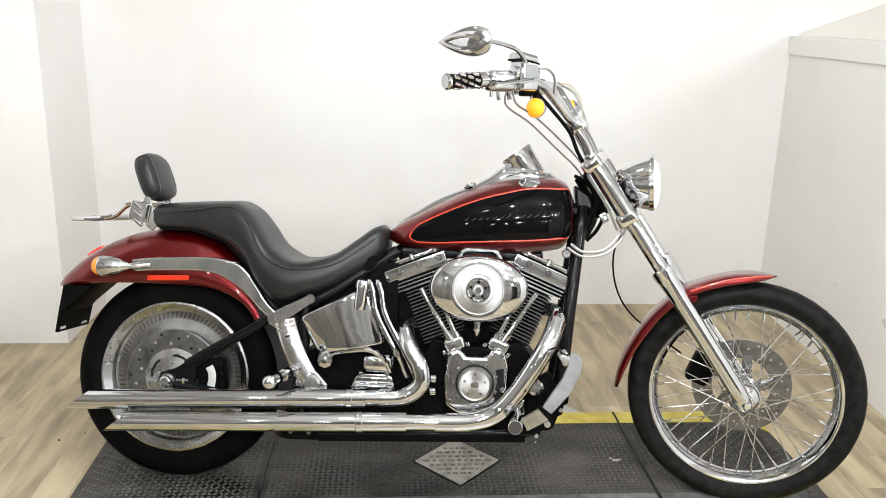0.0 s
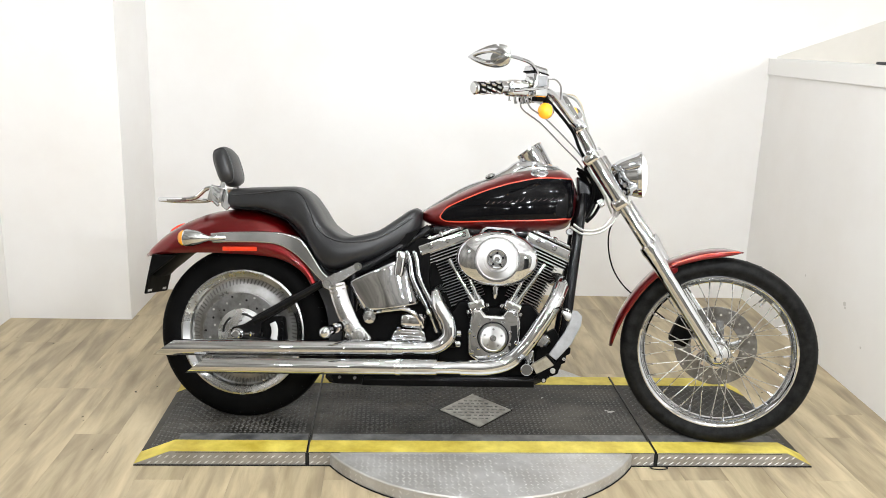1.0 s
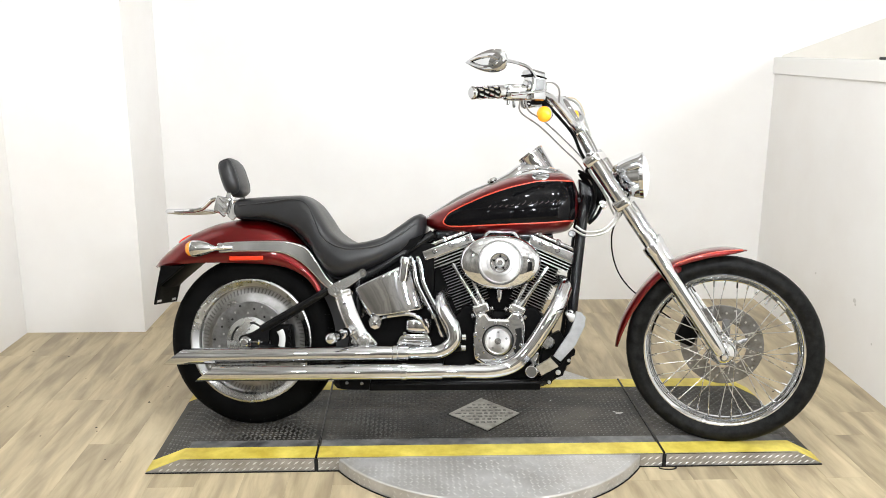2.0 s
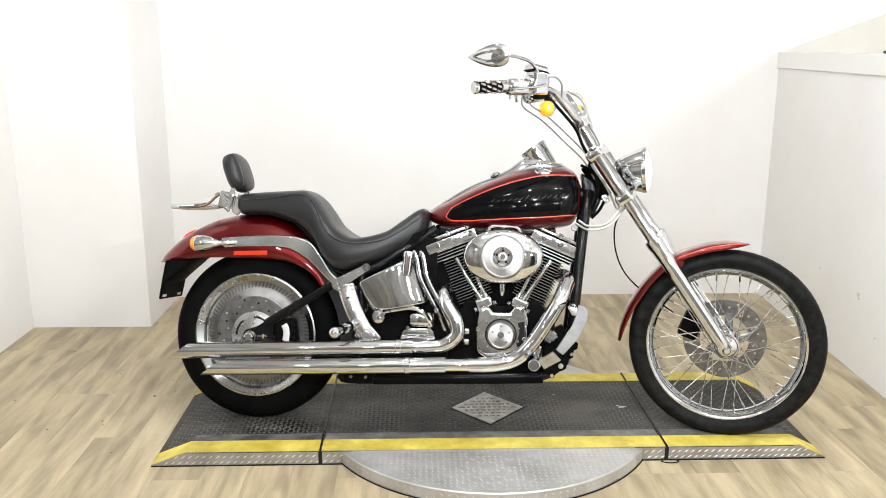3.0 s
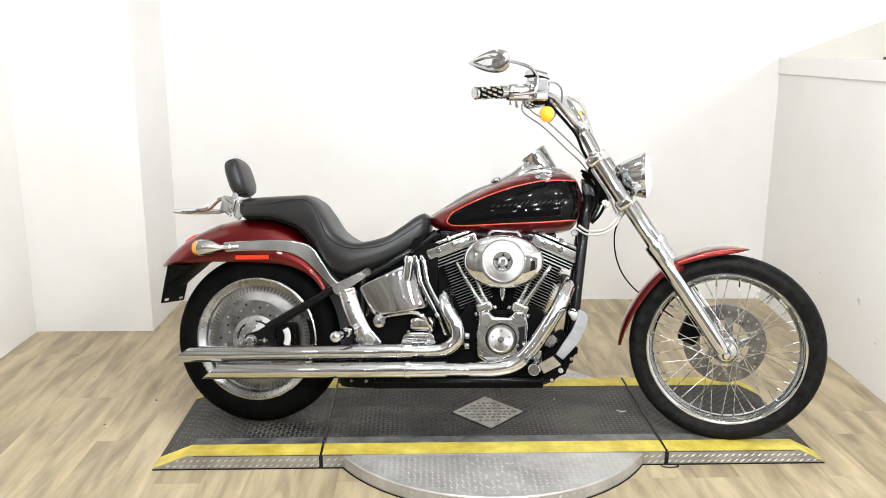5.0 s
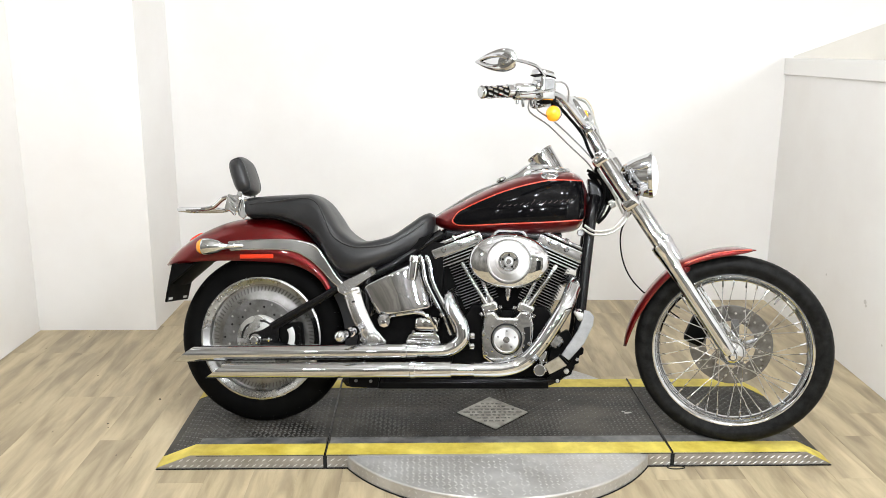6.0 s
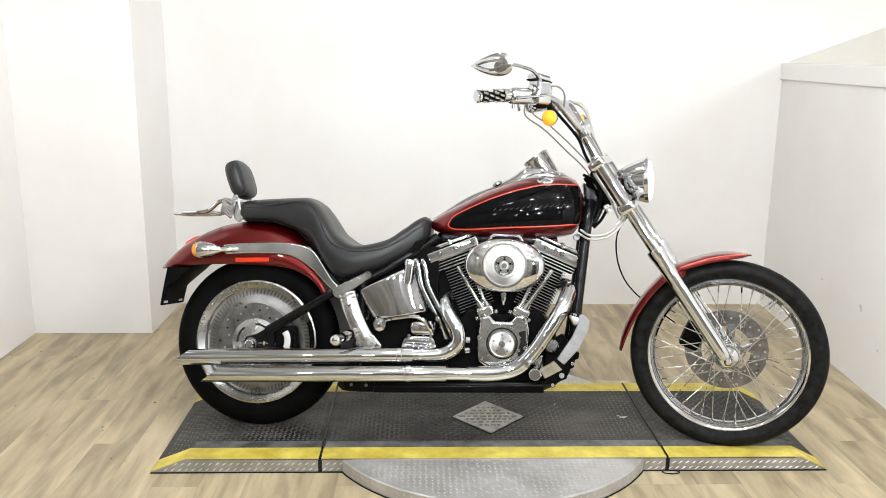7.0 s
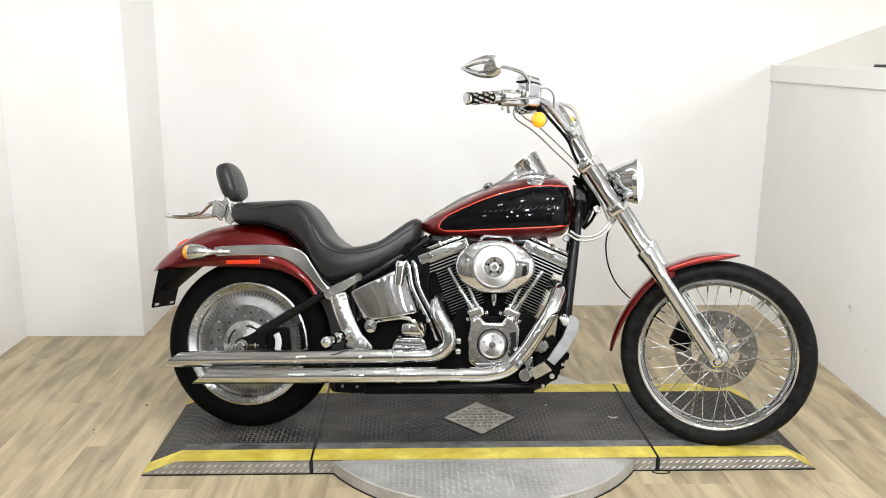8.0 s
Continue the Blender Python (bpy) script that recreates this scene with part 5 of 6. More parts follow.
hw = part("pedal_bracket", prism([(1.045, 0.225), (1.075, 0.250), (1.12, 0.285), (1.150, 0.345), (1.168, 0.335), (1.166, 0.315), (1.154, 0.310), (1.152, 0.285), (1.138, 0.278), (1.128, 0.245), (1.108, 0.236), (1.096, 0.240), (1.090, 0.215), (1.078, 0.212), (1.072, 0.224)], -0.21, -0.185, 0.003), SATIN_BLACK, bike, "black cast pedal bracket")
for x, z, r in ((1.111, 0.256, 0.009), (1.082, 0.222, 0.006), (1.146, 0.298, 0.006)):
    part("bolt", rod((x, -0.209, z), (x, -0.218, z), r, seg=12), ALLOY, hw)
part("pivot_cap", lathe([(0.024, 0), (0.024, 0.016), (0.019, 0.022), (0, 0.024)], (1.075, -0.185, 0.352), (0, -1, 0), 18), CHROME, bike, "ribbed chrome pivot cap")
part("switch_cap", blob((0.014, 0.014, 0.02), (1.072, -0.165, 0.398), None, 0.8), CHROME, bike)

# ---------- front end (turned to the rider's right) ----------
FW = Vector((1.702, 0, 0.333))


BAR_SEAT = Matrix.Translation((0.0, 0.0, -0.004))


def on_bar(name, bm, mat, parent=None, label="", sharp=0.6):
    """A part of the handlebar or of what it carries."""
    if parent is None or parent is bike:
        return part(name, bm, mat, bike, label, sharp, STEER @ BAR_SEAT)
    return part(name, bm, mat, parent, label, sharp)


def front(name, bm, mat, parent=None, label="", sharp=0.6):
    """A part of the steered front end: turned itself where it hangs on the motorcycle."""
    if parent is None or parent is bike:
        return part(name, bm, mat, bike, label, sharp, STEER)
    return part(name, bm, mat, parent, label, sharp)


wheel = front("front_wheel", lathe([(0, -0.082), (0.014, -0.082), (0.022, -0.076), (0.036, -0.068), (0.044, -0.056), (0.046, -0.046), (0.040, -0.040), (0.030, -0.030), (0.027, -0.02), (0.027, 0.02), (0.032, 0.036), (0.044, 0.046), (0.044, 0.054), (0.036, 0.062), (0, 0.064)], FW, (0, 1, 0), 32), CAST_CHROME, bike, "chrome hub of the spoked front wheel")
front("tyre", lathe(tyre_profile(0.336, 0.088, 0.272, 0.030), FW, (0, 1, 0), 88), LIT_FRONT_RUBBER, wheel, "black narrow road tyre", 1.2)
for s in (-1, 1):
    first = None
    for k in range(44):
        turn = Matrix.Translation(FW) @ Matrix.Rotation(-2 * math.pi * (k + 0.25 * s) / 44, 4, "Y")
        if first is None:
            pts = [Vector((r * math.cos(da), s * y, r * math.sin(da))) for r, y, da in ((0.3357, 0.010, 0.0), (0.3302, 0.024, 0.03), (0.3183, 0.0372, 0.05))]
            first = front("tread_groove", tube(pts, 0.0014, 5, 1), DARK_GAP, wheel)
            first.matrix_basis = turn
        else:
            again(first, turn)
front("rim", lathe([(0.272, -0.034), (0.275, -0.031), (0.271, -0.026), (0.262, -0.024), (0.254, -0.016), (0.250, 0.0), (0.254, 0.016), (0.262, 0.024), (0.271, 0.026), (0.275, 0.031), (0.272, 0.034), (0.268, 0.0345), (0.263, 0.031), (0.257, 0.023), (0.249, 0.011), (0.246, 0.0), (0.249, -0.011), (0.257, -0.023), (0.263, -0.031), (0.268, -0.0345), (0.272, -0.034)], FW, (0, 1, 0), 88), CHROME, wheel, "chrome wire-wheel rim")
for k in range(40):
    s = -1 if k % 2 else 1
    lean = (1 if (k // 2) % 2 else -1) * radians(34)
    a = 2 * math.pi * k / 40
    p0 = FW + Vector((0.042 * math.cos(a + lean * 1.9), s * 0.046, 0.042 * math.sin(a + lean * 1.9)))
    p1 = FW + Vector((0.247 * math.cos(a), s * 0.006, 0.247 * math.sin(a)))
    sp = front("spoke", rod(p0, p1, 0.0017, seg=7, edge=0.0004), SPOKE, wheel)
    q0 = p1.lerp(p0, 0.09)
    front("nipple", rod(p1, q0, 0.0034, seg=7, edge=0.0005), CHROME, sp)
fd = front("brake_disc", lathe([(0.143, 0.068), (0.145, 0.069), (0.145, 0.072), (0.143, 0.073), (0.088, 0.073), (0.086, 0.070), (0.088, 0.068), (0.143, 0.068)], FW, (0, 1, 0), 64), DISC_STEEL, wheel, "drilled front brake disc")
for k in range(30):
    a = 2 * math.pi * k / 30
    r = (0.133, 0.117, 0.101)[k % 3]
    front("drill_hole", lathe([(0.0042, 0), (0, 0.0002)], FW + Vector((r * math.cos(a), 0.0675, r * math.sin(a))), (0, -1, 0), 10), PLATE, fd)
for k in range(5):
    a = 2 * math.pi * k / 5
    front("carrier_arm", tube([FW + Vector((0.03 * math.cos(a), 0.062, 0.03 * math.sin(a))), FW + Vector((0.06 * math.cos(a + 0.1), 0.066, 0.06 * math.sin(a + 0.1))), FW + Vector((0.094 * math.cos(a + 0.2), 0.069, 0.094 * math.sin(a + 0.2)))], 0.015, 10, 4, 0.35), DISC_STEEL, fd)
va = radians(52)
front("valve_stem", rod(FW + Vector((0.246 * math.cos(va), 0, 0.246 * math.sin(va))), FW + Vector((0.215 * math.cos(va), -0.006, 0.215 * math.sin(va))), 0.004, seg=10), CHROME, wheel)
for k in range(3):
    va = radians(40 + 3.2 * k)
    front("balance_weight", box((0.006, 0.008, 0.014), FW + Vector((0.2535 * math.cos(va), -0.024, 0.2535 * math.sin(va))), 0.002, Matrix.Rotation(-va, 4, "Y")), ALLOY, wheel)
front("front_caliper", box((0.075, 0.06, 0.105), (1.585, 0.085, 0.375), 0.016, Matrix.Rotation(radians(22), 4, "Y")), SATIN_BLACK, bike, "black front brake caliper")

FD = Vector((0.461, 0, -0.674)).normalized()
for s in (-1, 1):
    top = Vector((1.232, s * 0.107, 1.018))
    leg = front("fork_tube", rod(top, top + FD * 0.42, 0.0205), CHROME, bike, "chrome fork tube")
    sl = front("fork_slider", lathe([(0, 0), (0.0285, 0), (0.0315, 0.004), (0.0315, 0.028), (0.029, 0.036), (0.0275, 0.06), (0.0262, 0.09), (0.0255, 0.40), (0.023, 0.436), (0.017, 0.45), (0, 0.452)], top + FD * 0.372, FD, 28), CHROME, bike, "chrome fork slider")
    front("fork_cover", rod(top + FD * 0.03, top + FD * 0.205, 0.0265), CHROME, leg, "chrome fork cover")
    front("fork_cap", lathe([(0, 0.012), (0.012, 0.012), (0.02, 0.008), (0.022, 0), (0.022, -0.01), (0, -0.01)], top, -FD, 8), CHROME, leg)
    front("axle_clamp", box((0.046, 0.036, 0.05), (1.692, s * 0.103, 0.345), 0.010, Matrix.Rotation(radians(-34), 4, "Y")), CAST_CHROME, sl)
    front("axle_cap", lathe([(0, 0.012), (0.008, 0.012), (0.014, 0.006), (0.016, 0)], (1.702, s * 0.118, 0.333), (0, s, 0), 18), CHROME, sl)
    front("axle_spacer", rod((1.702, s * 0.065, 0.333), (1.702, s * 0.10, 0.333), 0.013), CHROME, sl)
    # fender bracket on the slider
    front("fender_bracket", prism([(1.500, 0.600), (1.528, 0.628), (1.550, 0.632), (1.550, 0.618), (1.53, 0.600)], s * 0.066 - 0.003, s * 0.066 + 0.003, 0.002), RED, bike, "red mudguard bracket")
rake_turn = Matrix.Rotation(radians(-34.4), 4, "Y")
front("upper_clamp", box((0.062, 0.27, 0.040), (1.236, 0, 1.000), 0.014, rake_turn, 3), CAST_CHROME, bike, "chrome upper fork clamp")
front("lower_clamp", box((0.062, 0.27, 0.042), (1.342, 0, 0.850), 0.014, rake_turn, 3), CAST_CHROME, bike, "chrome lower fork clamp")
front("lamp_stay", prism([(1.30, 0.90), (1.318, 0.955), (1.345, 0.945), (1.355, 0.90), (1.335, 0.865)], -0.055, 0.055, 0.01), SATIN_BLACK, bike, "black headlamp mount")

lamp = front("headlamp", lathe([(0, 0), (0.02, 0.002), (0.042, 0.016), (0.060, 0.042), (0.070, 0.075), (0.0755, 0.10), (0.079, 0.104), (0.079, 0.116), (0.073, 0.118), (0.072, 0.108), (0.05, 0.08), (0, 0.055)], (1.293, 0, 0.934), (1, 0, 0.06), 40), CHROME, bike, "chrome headlamp shell with a peak")
front("lens", lathe([(0.073, 0.112), (0.069, 0.120), (0.055, 0.128), (0.03, 0.133), (0, 0.135)], (1.293, 0, 0.934), (1, 0, 0.06), 40), GLASS, lamp, "clear headlamp glass")
front("bulb", lathe([(0.068, 0.106), (0.06, 0.114), (0.035, 0.121), (0, 0.124)], (1.293, 0, 0.934), (1, 0, 0.06), 24), LIT_BULB, lamp, "lit headlamp bulb")
peak = []
for i in range(11):
    t = i / 10
    x = 1.300 + 0.102 * t
    r = 0.040 + 0.046 * t ** 0.7
    ang = 75 - 10 * t
    peak.append([(x, r * math.sin(radians(a)), 0.935 + 0.007 * t + r * math.cos(radians(a))) for a in [ang * k / 8 for k in range(-8, 9)]])
thicken(front("peak", loft(peak, closed=False), CHROME, lamp, "chrome headlamp peak"), 0.003)
for z in (0.885, 0.91):
    front("lamp_bolt", rod((1.335, -0.055, 0.925 if z > 0.9 else 0.895), (1.335, -0.064, 0.925 if z > 0.9 else 0.895), 0.006, seg=12), CHROME, bike)
    front("lamp_screw", rod((1.35, -0.07, z), (1.352, -0.082, z), 0.008, seg=10), CHROME, lamp)

# handlebar
for s in (-1, 1):
    on_bar("riser", tube([(1.236, s * 0.045, 1.005), (1.205, s * 0.047, 1.065), (1.178, s * 0.05, 1.105)], 0.019, 14, 4), CHROME, bike, "chrome handlebar riser")
    on_bar("riser_clamp", box((0.045, 0.04, 0.045), (1.176, s * 0.05, 1.112), 0.010, Matrix.Rotation(radians(-35), 4, "Y")), CHROME, bike)
bar_r = [(1.176, 0, 1.113), (1.176, -0.05, 1.113), (1.158, -0.095, 1.138), (1.120, -0.135, 1.190), (1.095, -0.175, 1.219), (1.06, -0.235, 1.231), (1.01, -0.315, 1.232), (0.965, -0.374, 1.228), (0.90, -0.445, 1.2225)]
on_bar("handlebar", tube([(x, -y, z) for x, y, z in bar_r[:0:-1]] + bar_r, 0.0135, 14, 6), CHROME, bike, "chrome pull-back handlebar")
for s in (-1, 1):
    g0, g1 = Vector((0.962, s * 0.377, 1.228)), Vector((0.893, s * 0.452, 1.222))
    gd = (g1 - g0).normalized()
    grip = on_bar("grip", rod(g0, g1, 0.0185), RUBBER, bike, "black rubber grip with chrome bands")
    side = gd.cross(Vector((0, 0, 1))).normalized()
    upv = side.cross(gd)
    for k in range(7):
        for j in range(4):
            a = 2 * math.pi * (k + 0.5 * (j % 2)) / 7 + 0.4
            out = side * math.cos(a) + upv * math.sin(a)
            lean = (gd * 0.0085 + gd.cross(out) * 0.0028)
            p = g0 + gd * (0.021 + 0.0205 * j) + out * 0.0175
            on_bar("inlay", rod(p - lean, p + lean, 0.0046, seg=8), CHROME, grip)
    on_bar("grip_cap", lathe([(0.0215, 0), (0.0215, 0.006), (0.017, 0.010), (0, 0.011)], g1 - gd * 0.002, gd, 22), CHROME, grip, "chrome grip cap")
    on_bar("grip_collar", rod(g0 - gd * 0.012, g0 + gd * 0.010, 0.0225), CHROME, grip)
    sw0 = Vector((1.002, s * 0.330, 1.231))
    yaw_turn = Matrix.Rotation(math.atan2(gd.y, gd.x), 4, "Z")
    swt = on_bar("switch_housing", box((0.085, 0.050, 0.056), sw0 + Vector((0, 0, -0.003)), 0.017, yaw_turn, 4), CAST_CHROME, bike, "chrome switch housing")
    on_bar("switch_button", box((0.022, 0.012, 0.018), sw0 + Vector((-0.02, s * 0.024, -0.018)), 0.003, yaw_turn), SATIN_BLACK, swt)
    on_bar("housing_seam", box((0.087, 0.051, 0.0025), sw0 + Vector((0, 0, -0.004)), 0.0, yaw_turn), SATIN_BLACK, swt)
    for k in (-0.03, 0.004):
        q = sw0 + gd * k
        on_bar("cable_elbow", tube([q, q + Vector((0, 0, -0.03)), q + Vector((0.004, 0, -0.052))], 0.0062, 10, 4), CHROME, swt)
    on_bar("clamp_screw", rod(sw0 + gd * 0.026 + Vector((0, 0, -0.026)), sw0 + gd * 0.026 + Vector((0, 0, -0.042)), 0.006, seg=10), CHROME, swt)
    if s < 0:
        mc = on_bar("master_cylinder", box((0.060, 0.056, 0.082), (1.058, s * 0.268, 1.244), 0.010, yaw_turn, 3), CHROME, bike, "chrome master cylinder")
        tip = yaw_turn @ Matrix.Rotation(radians(-10), 4, "Y")
        on_bar("lid_gasket", box((0.064, 0.062, 0.005), (1.055, s * 0.268, 1.280), 0.002, tip), SATIN_BLACK, mc)
        on_bar("cylinder_lid", box((0.062, 0.060, 0.024), (1.054, s * 0.268, 1.290), 0.010, tip, 3), CHROME, mc)
        on_bar("side_panel", box((0.036, 0.004, 0.036), Vector((1.058, s * 0.268, 1.254)) + yaw_turn.to_3x3() @ Vector((0, 0.0282, 0)), 0.0015, yaw_turn), PEDAL, mc, "dull grey side panel")
        on_bar("cylinder_body", rod((1.03, s * 0.30, 1.250), (1.085, s * 0.24, 1.250), 0.019), CHROME, mc)
        on_bar("sight_glass", rod((1.034, s * 0.296, 1.262), (1.032, s * 0.299, 1.262), 0.007, seg=16), SATIN_BLACK, mc)
        on_bar("brake_switch", box((0.03, 0.03, 0.03), (1.062, s * 0.262, 1.205), 0.005, yaw_turn), SATIN_BLACK, mc)
    on_bar("lever", tube([(1.085, s * 0.27, 1.238), (1.095, s * 0.315, 1.234), (1.08, s * 0.36, 1.228), (1.05, s * 0.40, 1.222), (1.015, s * 0.44, 1.216)], 0.005, 10, 6), CHROME, bike, "chrome hand lever")
    ind = on_bar("front_indicator", lathe([(0, -0.03), (0.010, -0.028), (0.022, -0.016), (0.0275, 0.0), (0.0265, 0.004), (0, 0.004)], (1.088 if s < 0 else 1.136, s * 0.232, 1.160), (-0.35, -0.94, 0) if s < 0 else (-0.8, -0.6, 0), 26), CHROME, bike, "chrome indicator")
    on_bar("lens", lathe([(0.0265, 0.003), (0.026, 0.012), (0.019, 0.022), (0.008, 0.027), (0, 0.0275)], (1.088 if s < 0 else 1.136, s * 0.232, 1.160), (-0.35, -0.94, 0) if s < 0 else (-0.8, -0.6, 0), 26), AMBER_LIT, ind, "round lit amber indicator lens")
    on_bar("indicator_stem", rod((1.088 if s < 0 else 1.118, s * 0.222, 1.165), (1.078, s * 0.205, 1.222), 0.010), SATIN_BLACK, ind)
# mirror on the right bar
MC = Vector((0.936, -0.425, 1.322))
mturn = Matrix.Translation(MC) @ Matrix.Rotation(radians(-24), 4, "Z")
rings = []
for i in range(17):
    t = i / 16
    x = 0.074 - 0.166 * t
    h = 0.0375 * (math.sin(math.pi * min(1, 0.02 + t * 0.98) ** 0.62) ** 0.75 if 0 < t < 1 else 0.06)
    th = 0.016 * (h / 0.0375) ** 0.6
    rings.append([mturn @ Vector((x, th * spow(math.cos(2 * math.pi * k / 20), 0.9), h * spow(math.sin(2 * math.pi * k / 20), 0.9))) for k in range(20)])
mir = on_bar("mirror", loft(rings), CHROME, bike, "teardrop chrome mirror", 0.9)
on_bar("mirror_rib", tube([mturn @ Vector(p) for p in ((-0.06, -0.0135, 0.004), (-0.02, -0.0185, 0.012), (0.02, -0.0185, 0.012), (0.05, -0.0145, 0.002))], 0.0045, 8, 4), CHROME, mir)
on_bar("mirror_rib", tube([mturn @ Vector(p) for p in ((-0.06, -0.0135, -0.004), (-0.02, -0.0175, -0.016), (0.02, -0.0175, -0.016), (0.05, -0.0145, -0.004))], 0.0045, 8, 4), CHROME, mir)
on_bar("mirror_stem", tube([mturn @ Vector((0.062, 0.0, 0.0)), (1.02, -0.385, 1.318), (1.05, -0.34, 1.305), (1.068, -0.285, 1.27)], 0.006, 10, 5), CHROME, mir)

# cables and hoses
for pts, r, mat, lab in (
        ([(1.035, -0.315, 1.20), (1.045, -0.30, 1.165), (1.08, -0.22, 1.135), (1.14, -0.12, 1.07), (1.20, -0.06, 1.0), (1.24, -0.03, 0.93)], 0.0027, STEEL_CABLE, "braided steel cable"),
        ([(1.02, -0.325, 1.20), (1.02, -0.31, 1.16), (1.07, -0.22, 1.115), (1.13, -0.12, 1.045), (1.19, -0.06, 0.98), (1.23, -0.03, 0.91)], 0.0027, STEEL_CABLE, "braided steel cable"),
        ([(1.075, -0.24, 1.21), (1.115, -0.17, 1.16), (1.165, -0.09, 1.09), (1.19, -0.07, 1.03), (1.225, -0.05, 0.97)], 0.0055, SATIN_BLACK, "black cable loom"),
        ([(1.075, -0.255, 1.258), (1.112, -0.240, 1.260), (1.132, -0.222, 1.238), (1.130, -0.20, 1.195)], 0.0032, STEEL_CABLE, "chrome brake hose"),
        ([(1.08, 0.24, 1.235), (1.15, 0.17, 1.20), (1.20, 0.10, 1.10), (1.215, 0.06, 1.02)], 0.004, BRAID, "clear-coated cable"),
        ([(1.350, -0.04, 0.83), (1.306, -0.03, 0.74), (1.318, 0.0, 0.62), (1.378, 0.05, 0.52), (1.52, 0.06, 0.42)], 0.0028, SATIN_BLACK, "thin black brake hose")):
    front("cable", tube(pts, r, 8, 6), mat, bike, lab)
front("cable", tube([(1.09, 0.30, 1.235), (1.13, 0.28, 1.225), (1.165, 0.22, 1.18), (1.185, 0.14, 1.10), (1.20, 0.08, 1.04)], 0.0026, 8, 6), CABLE_TAN, bike, "thin tan cable loop")
part("cable", tube([(1.165, -0.11, 0.755), (1.20, -0.125, 0.735), (1.26, -0.12, 0.745), (1.305, -0.10, 0.80), (1.31, -0.08, 0.86), (1.29, -0.06, 0.92)], 0.0042, 8, 6), BRAID, bike, "pale braided cable loop")
part("cable", tube([(1.155, -0.11, 0.745), (1.20, -0.128, 0.722), (1.265, -0.122, 0.735), (1.315, -0.10, 0.79), (1.322, -0.08, 0.86)], 0.0036, 8, 6), BRAID, bike)
part("cable", tube([(1.19, -0.045, 0.985), (1.225, -0.07, 0.93), (1.265, -0.075, 0.87), (1.30, -0.07, 0.80)], 0.0038, 8, 6), BRAID, bike, "braided steel cable")
part("cable", tube([(1.205, -0.045, 0.985), (1.245, -0.07, 0.925), (1.285, -0.075, 0.865), (1.315, -0.07, 0.79)], 0.003, 8, 6), BRAID, bike)
for pts in ([(1.175, -0.03, 0.955), (1.215, -0.055, 0.93), (1.235, -0.062, 0.88), (1.225, -0.058, 0.82), (1.20, -0.05, 0.77)], [(1.19, -0.035, 0.945), (1.25, -0.05, 0.90), (1.262, -0.055, 0.85), (1.245, -0.05, 0.80), (1.215, -0.045, 0.765)]):
    part("wiring_loom", tube(pts, 0.0055, 8, 5), SATIN_BLACK, bike, "black wiring loom at the steering head")
part("neck_clip", box((0.022, 0.016, 0.030), (1.262, -0.055, 0.835), 0.004, Matrix.Rotation(radians(-30), 4, "Y")), CAST_CHROME, bike)
part("neck_clip", box((0.016, 0.014, 0.018), (1.205, -0.055, 0.955), 0.004), SATIN_BLACK, bike)
part("horn_bolt", lathe([(0.012, 0), (0.012, 0.016), (0.010, 0.019), (0.007, 0.019), (0.006, 0.006), (0, 0.006)], (1.150, -0.12, 0.728), (0, -1, 0), 20), DISC_STEEL, bike)

# front mudguard
ff = front("front_fender", shell([(1.325, 0.322), (1.335, 0.385), (1.362, 0.462), (1.42, 0.556), (1.50, 0.637), (1.60, 0.682), (1.69, 0.699), (1.768, 0.692)],
                                 [(1.338, 0.322), (1.358, 0.385), (1.390, 0.458), (1.455, 0.558), (1.53, 0.625), (1.62, 0.660), (1.69, 0.676), (1.760, 0.688)],
                                 [(0, 0.03), (0.08, 0.05), (0.3, 0.059), (0.85, 0.059), (0.95, 0.045), (1, 0.012)], 40, 0.7), RED, bike, "dark red front mudguard")
thicken(ff, 0.004)
front("pinstripe", tube([(1.53, -0.057, 0.641), (1.62, -0.054, 0.676), (1.69, -0.052, 0.691), (1.75, -0.035, 0.695)], 0.0025, 6, 4), STRIPE, ff)

# ---------- floor planks ----------
floor = tagged(part("floor", box((7.9, 8.5, 0.04), (0.45, -2.4, -0.026)), DARK_GAP), "grey-brown wood plank floor", "floor", kind="structure")
PW, rnd = 0.152, random.Random(11)
plank_meshes = {}


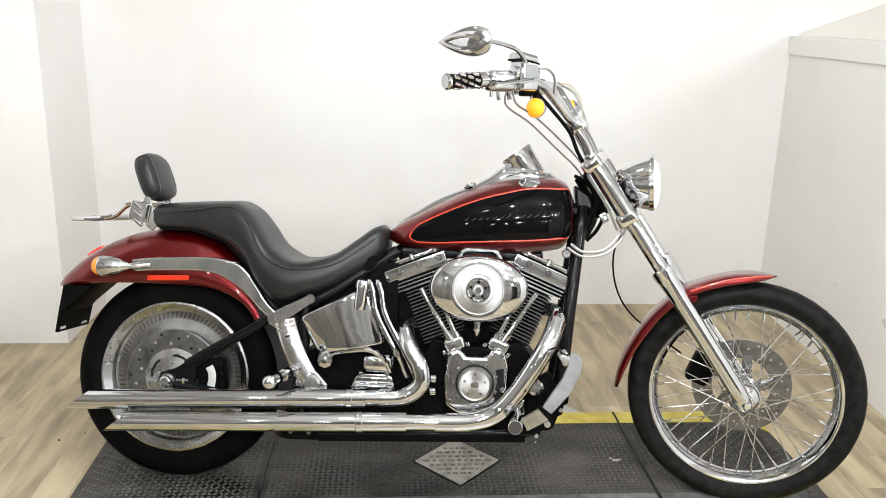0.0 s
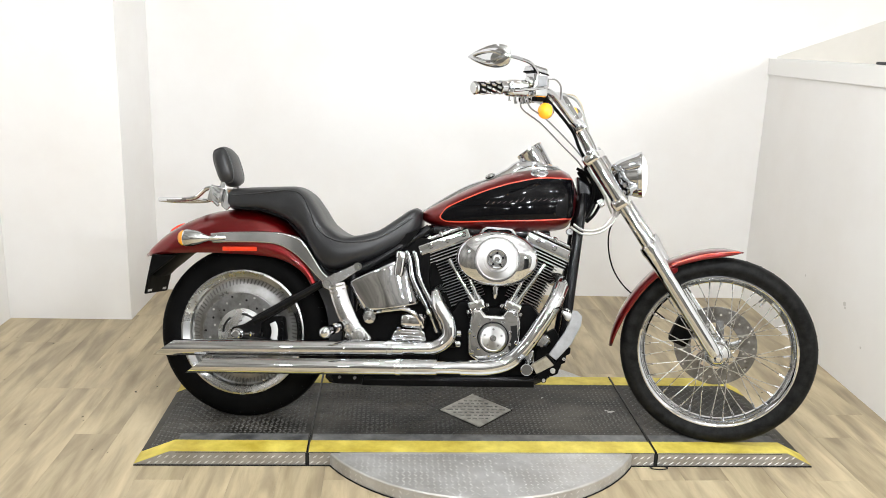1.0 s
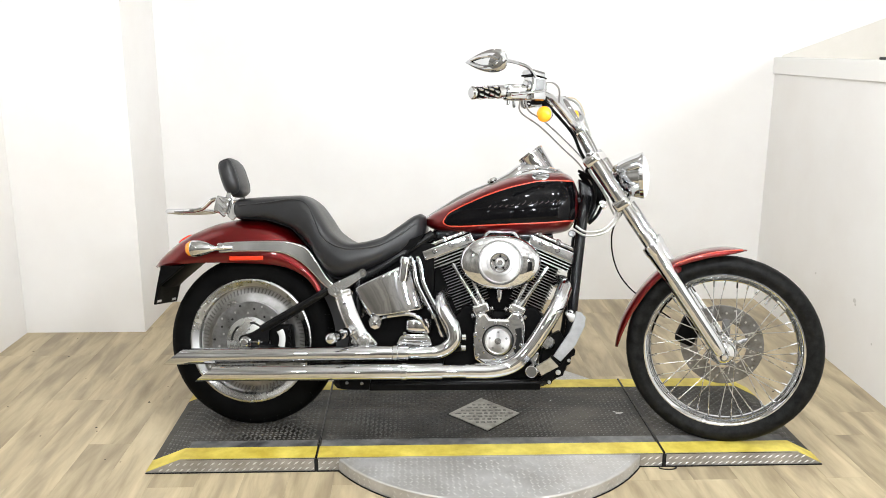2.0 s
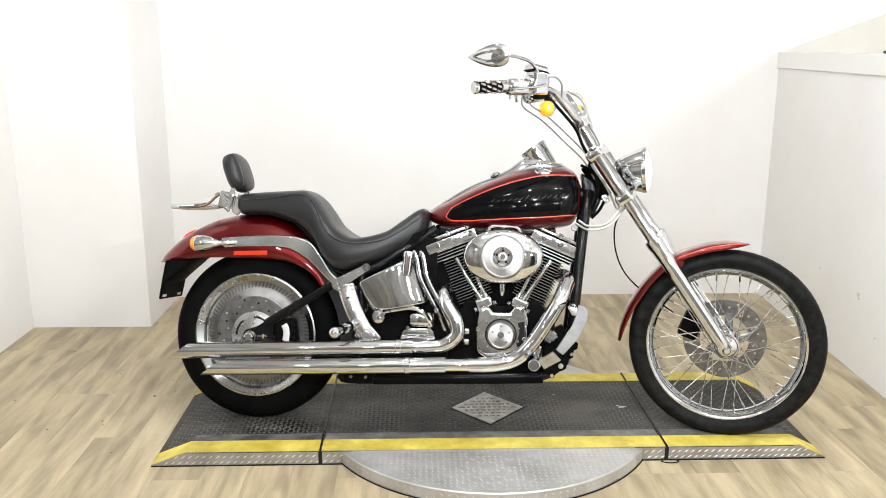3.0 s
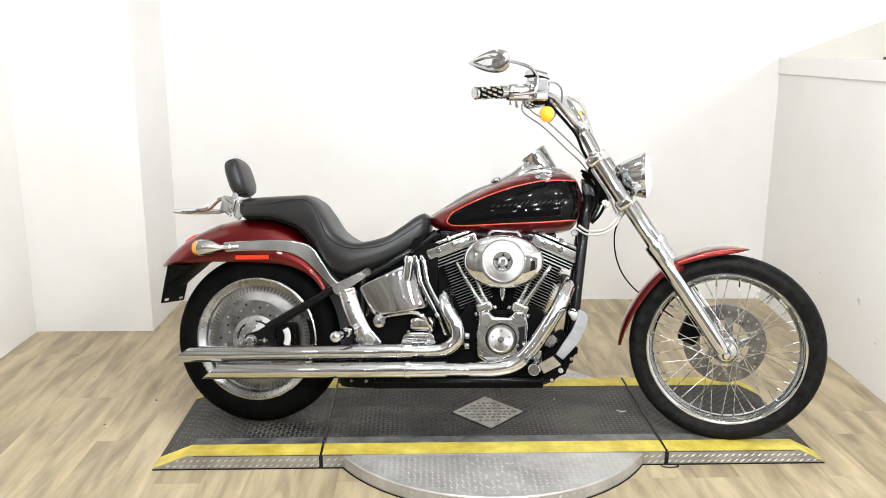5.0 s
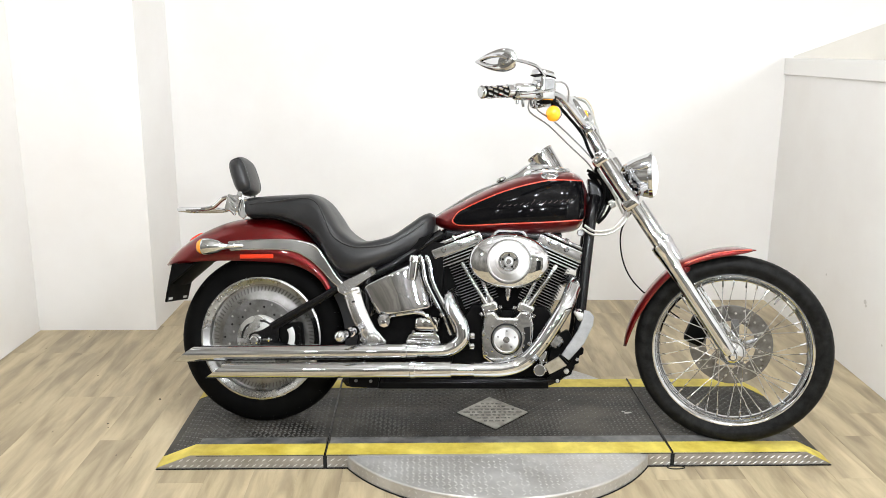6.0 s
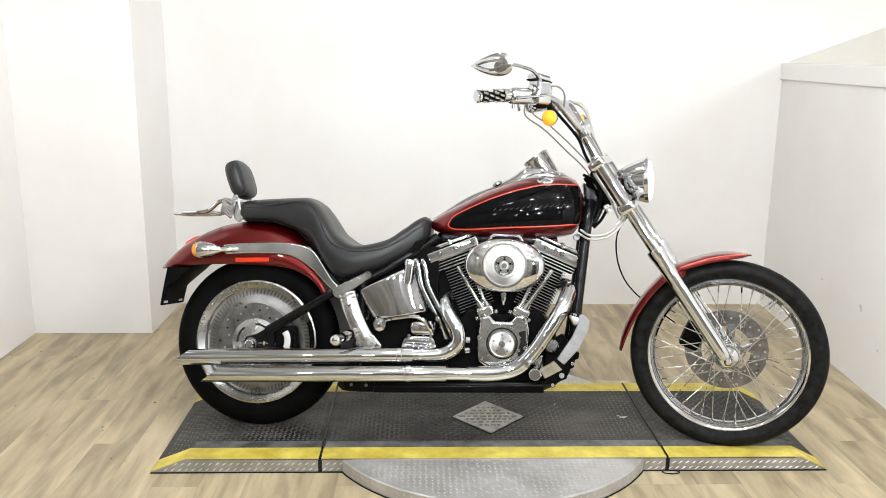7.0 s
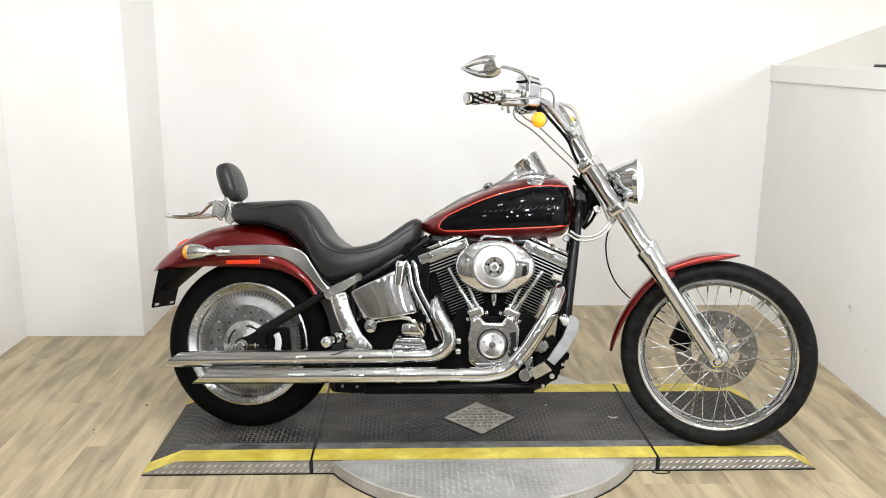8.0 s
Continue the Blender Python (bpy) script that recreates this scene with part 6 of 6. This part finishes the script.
def plank_mesh(length):
    if length not in plank_meshes:
        b = bmesh.new()
        bmesh.ops.create_cube(b, size=1)
        bmesh.ops.scale(b, vec=(PW - 0.0003, length - 0.0003, 0.006), verts=b.verts)
        top = [e for e in b.edges if all(v.co.z > 0 for v in e.verts)]
        bmesh.ops.bevel(b, geom=top, offset=0.0005, segments=1, affect="EDGES")
        me = bpy.data.meshes.new("plank")
        b.to_mesh(me)
        b.free()
        me.materials.append(WOOD)
        plank_meshes[length] = me
    return plank_meshes[length]


for i in range(27):
    x = -2.19 + (i + 0.5) * PW
    if x > 1.84:
        continue
    y = 1.66
    first = rnd.choice((0.25, 0.45, 0.65, 0.85))
    while y > -2.4:
        L = first or 0.92
        first = None
        ob = new("plank", plank_mesh(L))
        ob.parent = floor
        ob.location = (x, y - L / 2, -0.003)
        y -= L
b = bmesh.new()
for x0, x1, y0, y1 in ((-2.19, 4.2, -5.6, -2.42), (1.83, 4.2, -2.42, 1.66)):
    bmesh.ops.create_cube(b, size=1, matrix=Matrix.Translation(((x0 + x1) / 2, (y0 + y1) / 2, -0.003)) @ Matrix.Diagonal((x1 - x0, y1 - y0, 0.005, 1)))
part("far_boards", b, WOOD, floor)

# a small dark thing left on the wall cap
tagged(part("small_case", box((0.05, 0.07, 0.012), (1.775, 0.60, 1.3812), 0.004), DARK_PLASTIC), "small flat dark grey case lying on the half wall", "case")

# crumbs of dirt on the floor
rnd = random.Random(3)
vs, fs = [], []
for k in range(22):
    x, y, r = rnd.uniform(-2.1, -1.2), rnd.uniform(-0.5, 1.1), rnd.uniform(0.0025, 0.006)
    if k > 18:
        x, y = rnd.uniform(1.25, 1.65), rnd.uniform(-0.4, 1.0)
    n = len(vs)
    vs += [(x + r * math.cos(a * 1.256) * rnd.uniform(0.6, 1.2), y + r * math.sin(a * 1.256) * rnd.uniform(0.6, 1.2), 0.0003) for a in range(5)] + [(x, y, 0.002)]
    fs += [(n + a, n + (a + 1) % 5, n + 5) for a in range(5)]
me = bpy.data.meshes.new("floor_dirt")
me.from_pydata(vs, [], fs)
me.materials.append(DARK_GAP)
tagged(new("floor_dirt", me), "small dark crumbs of dirt on the plank floor", "dirt", kind="stuff")
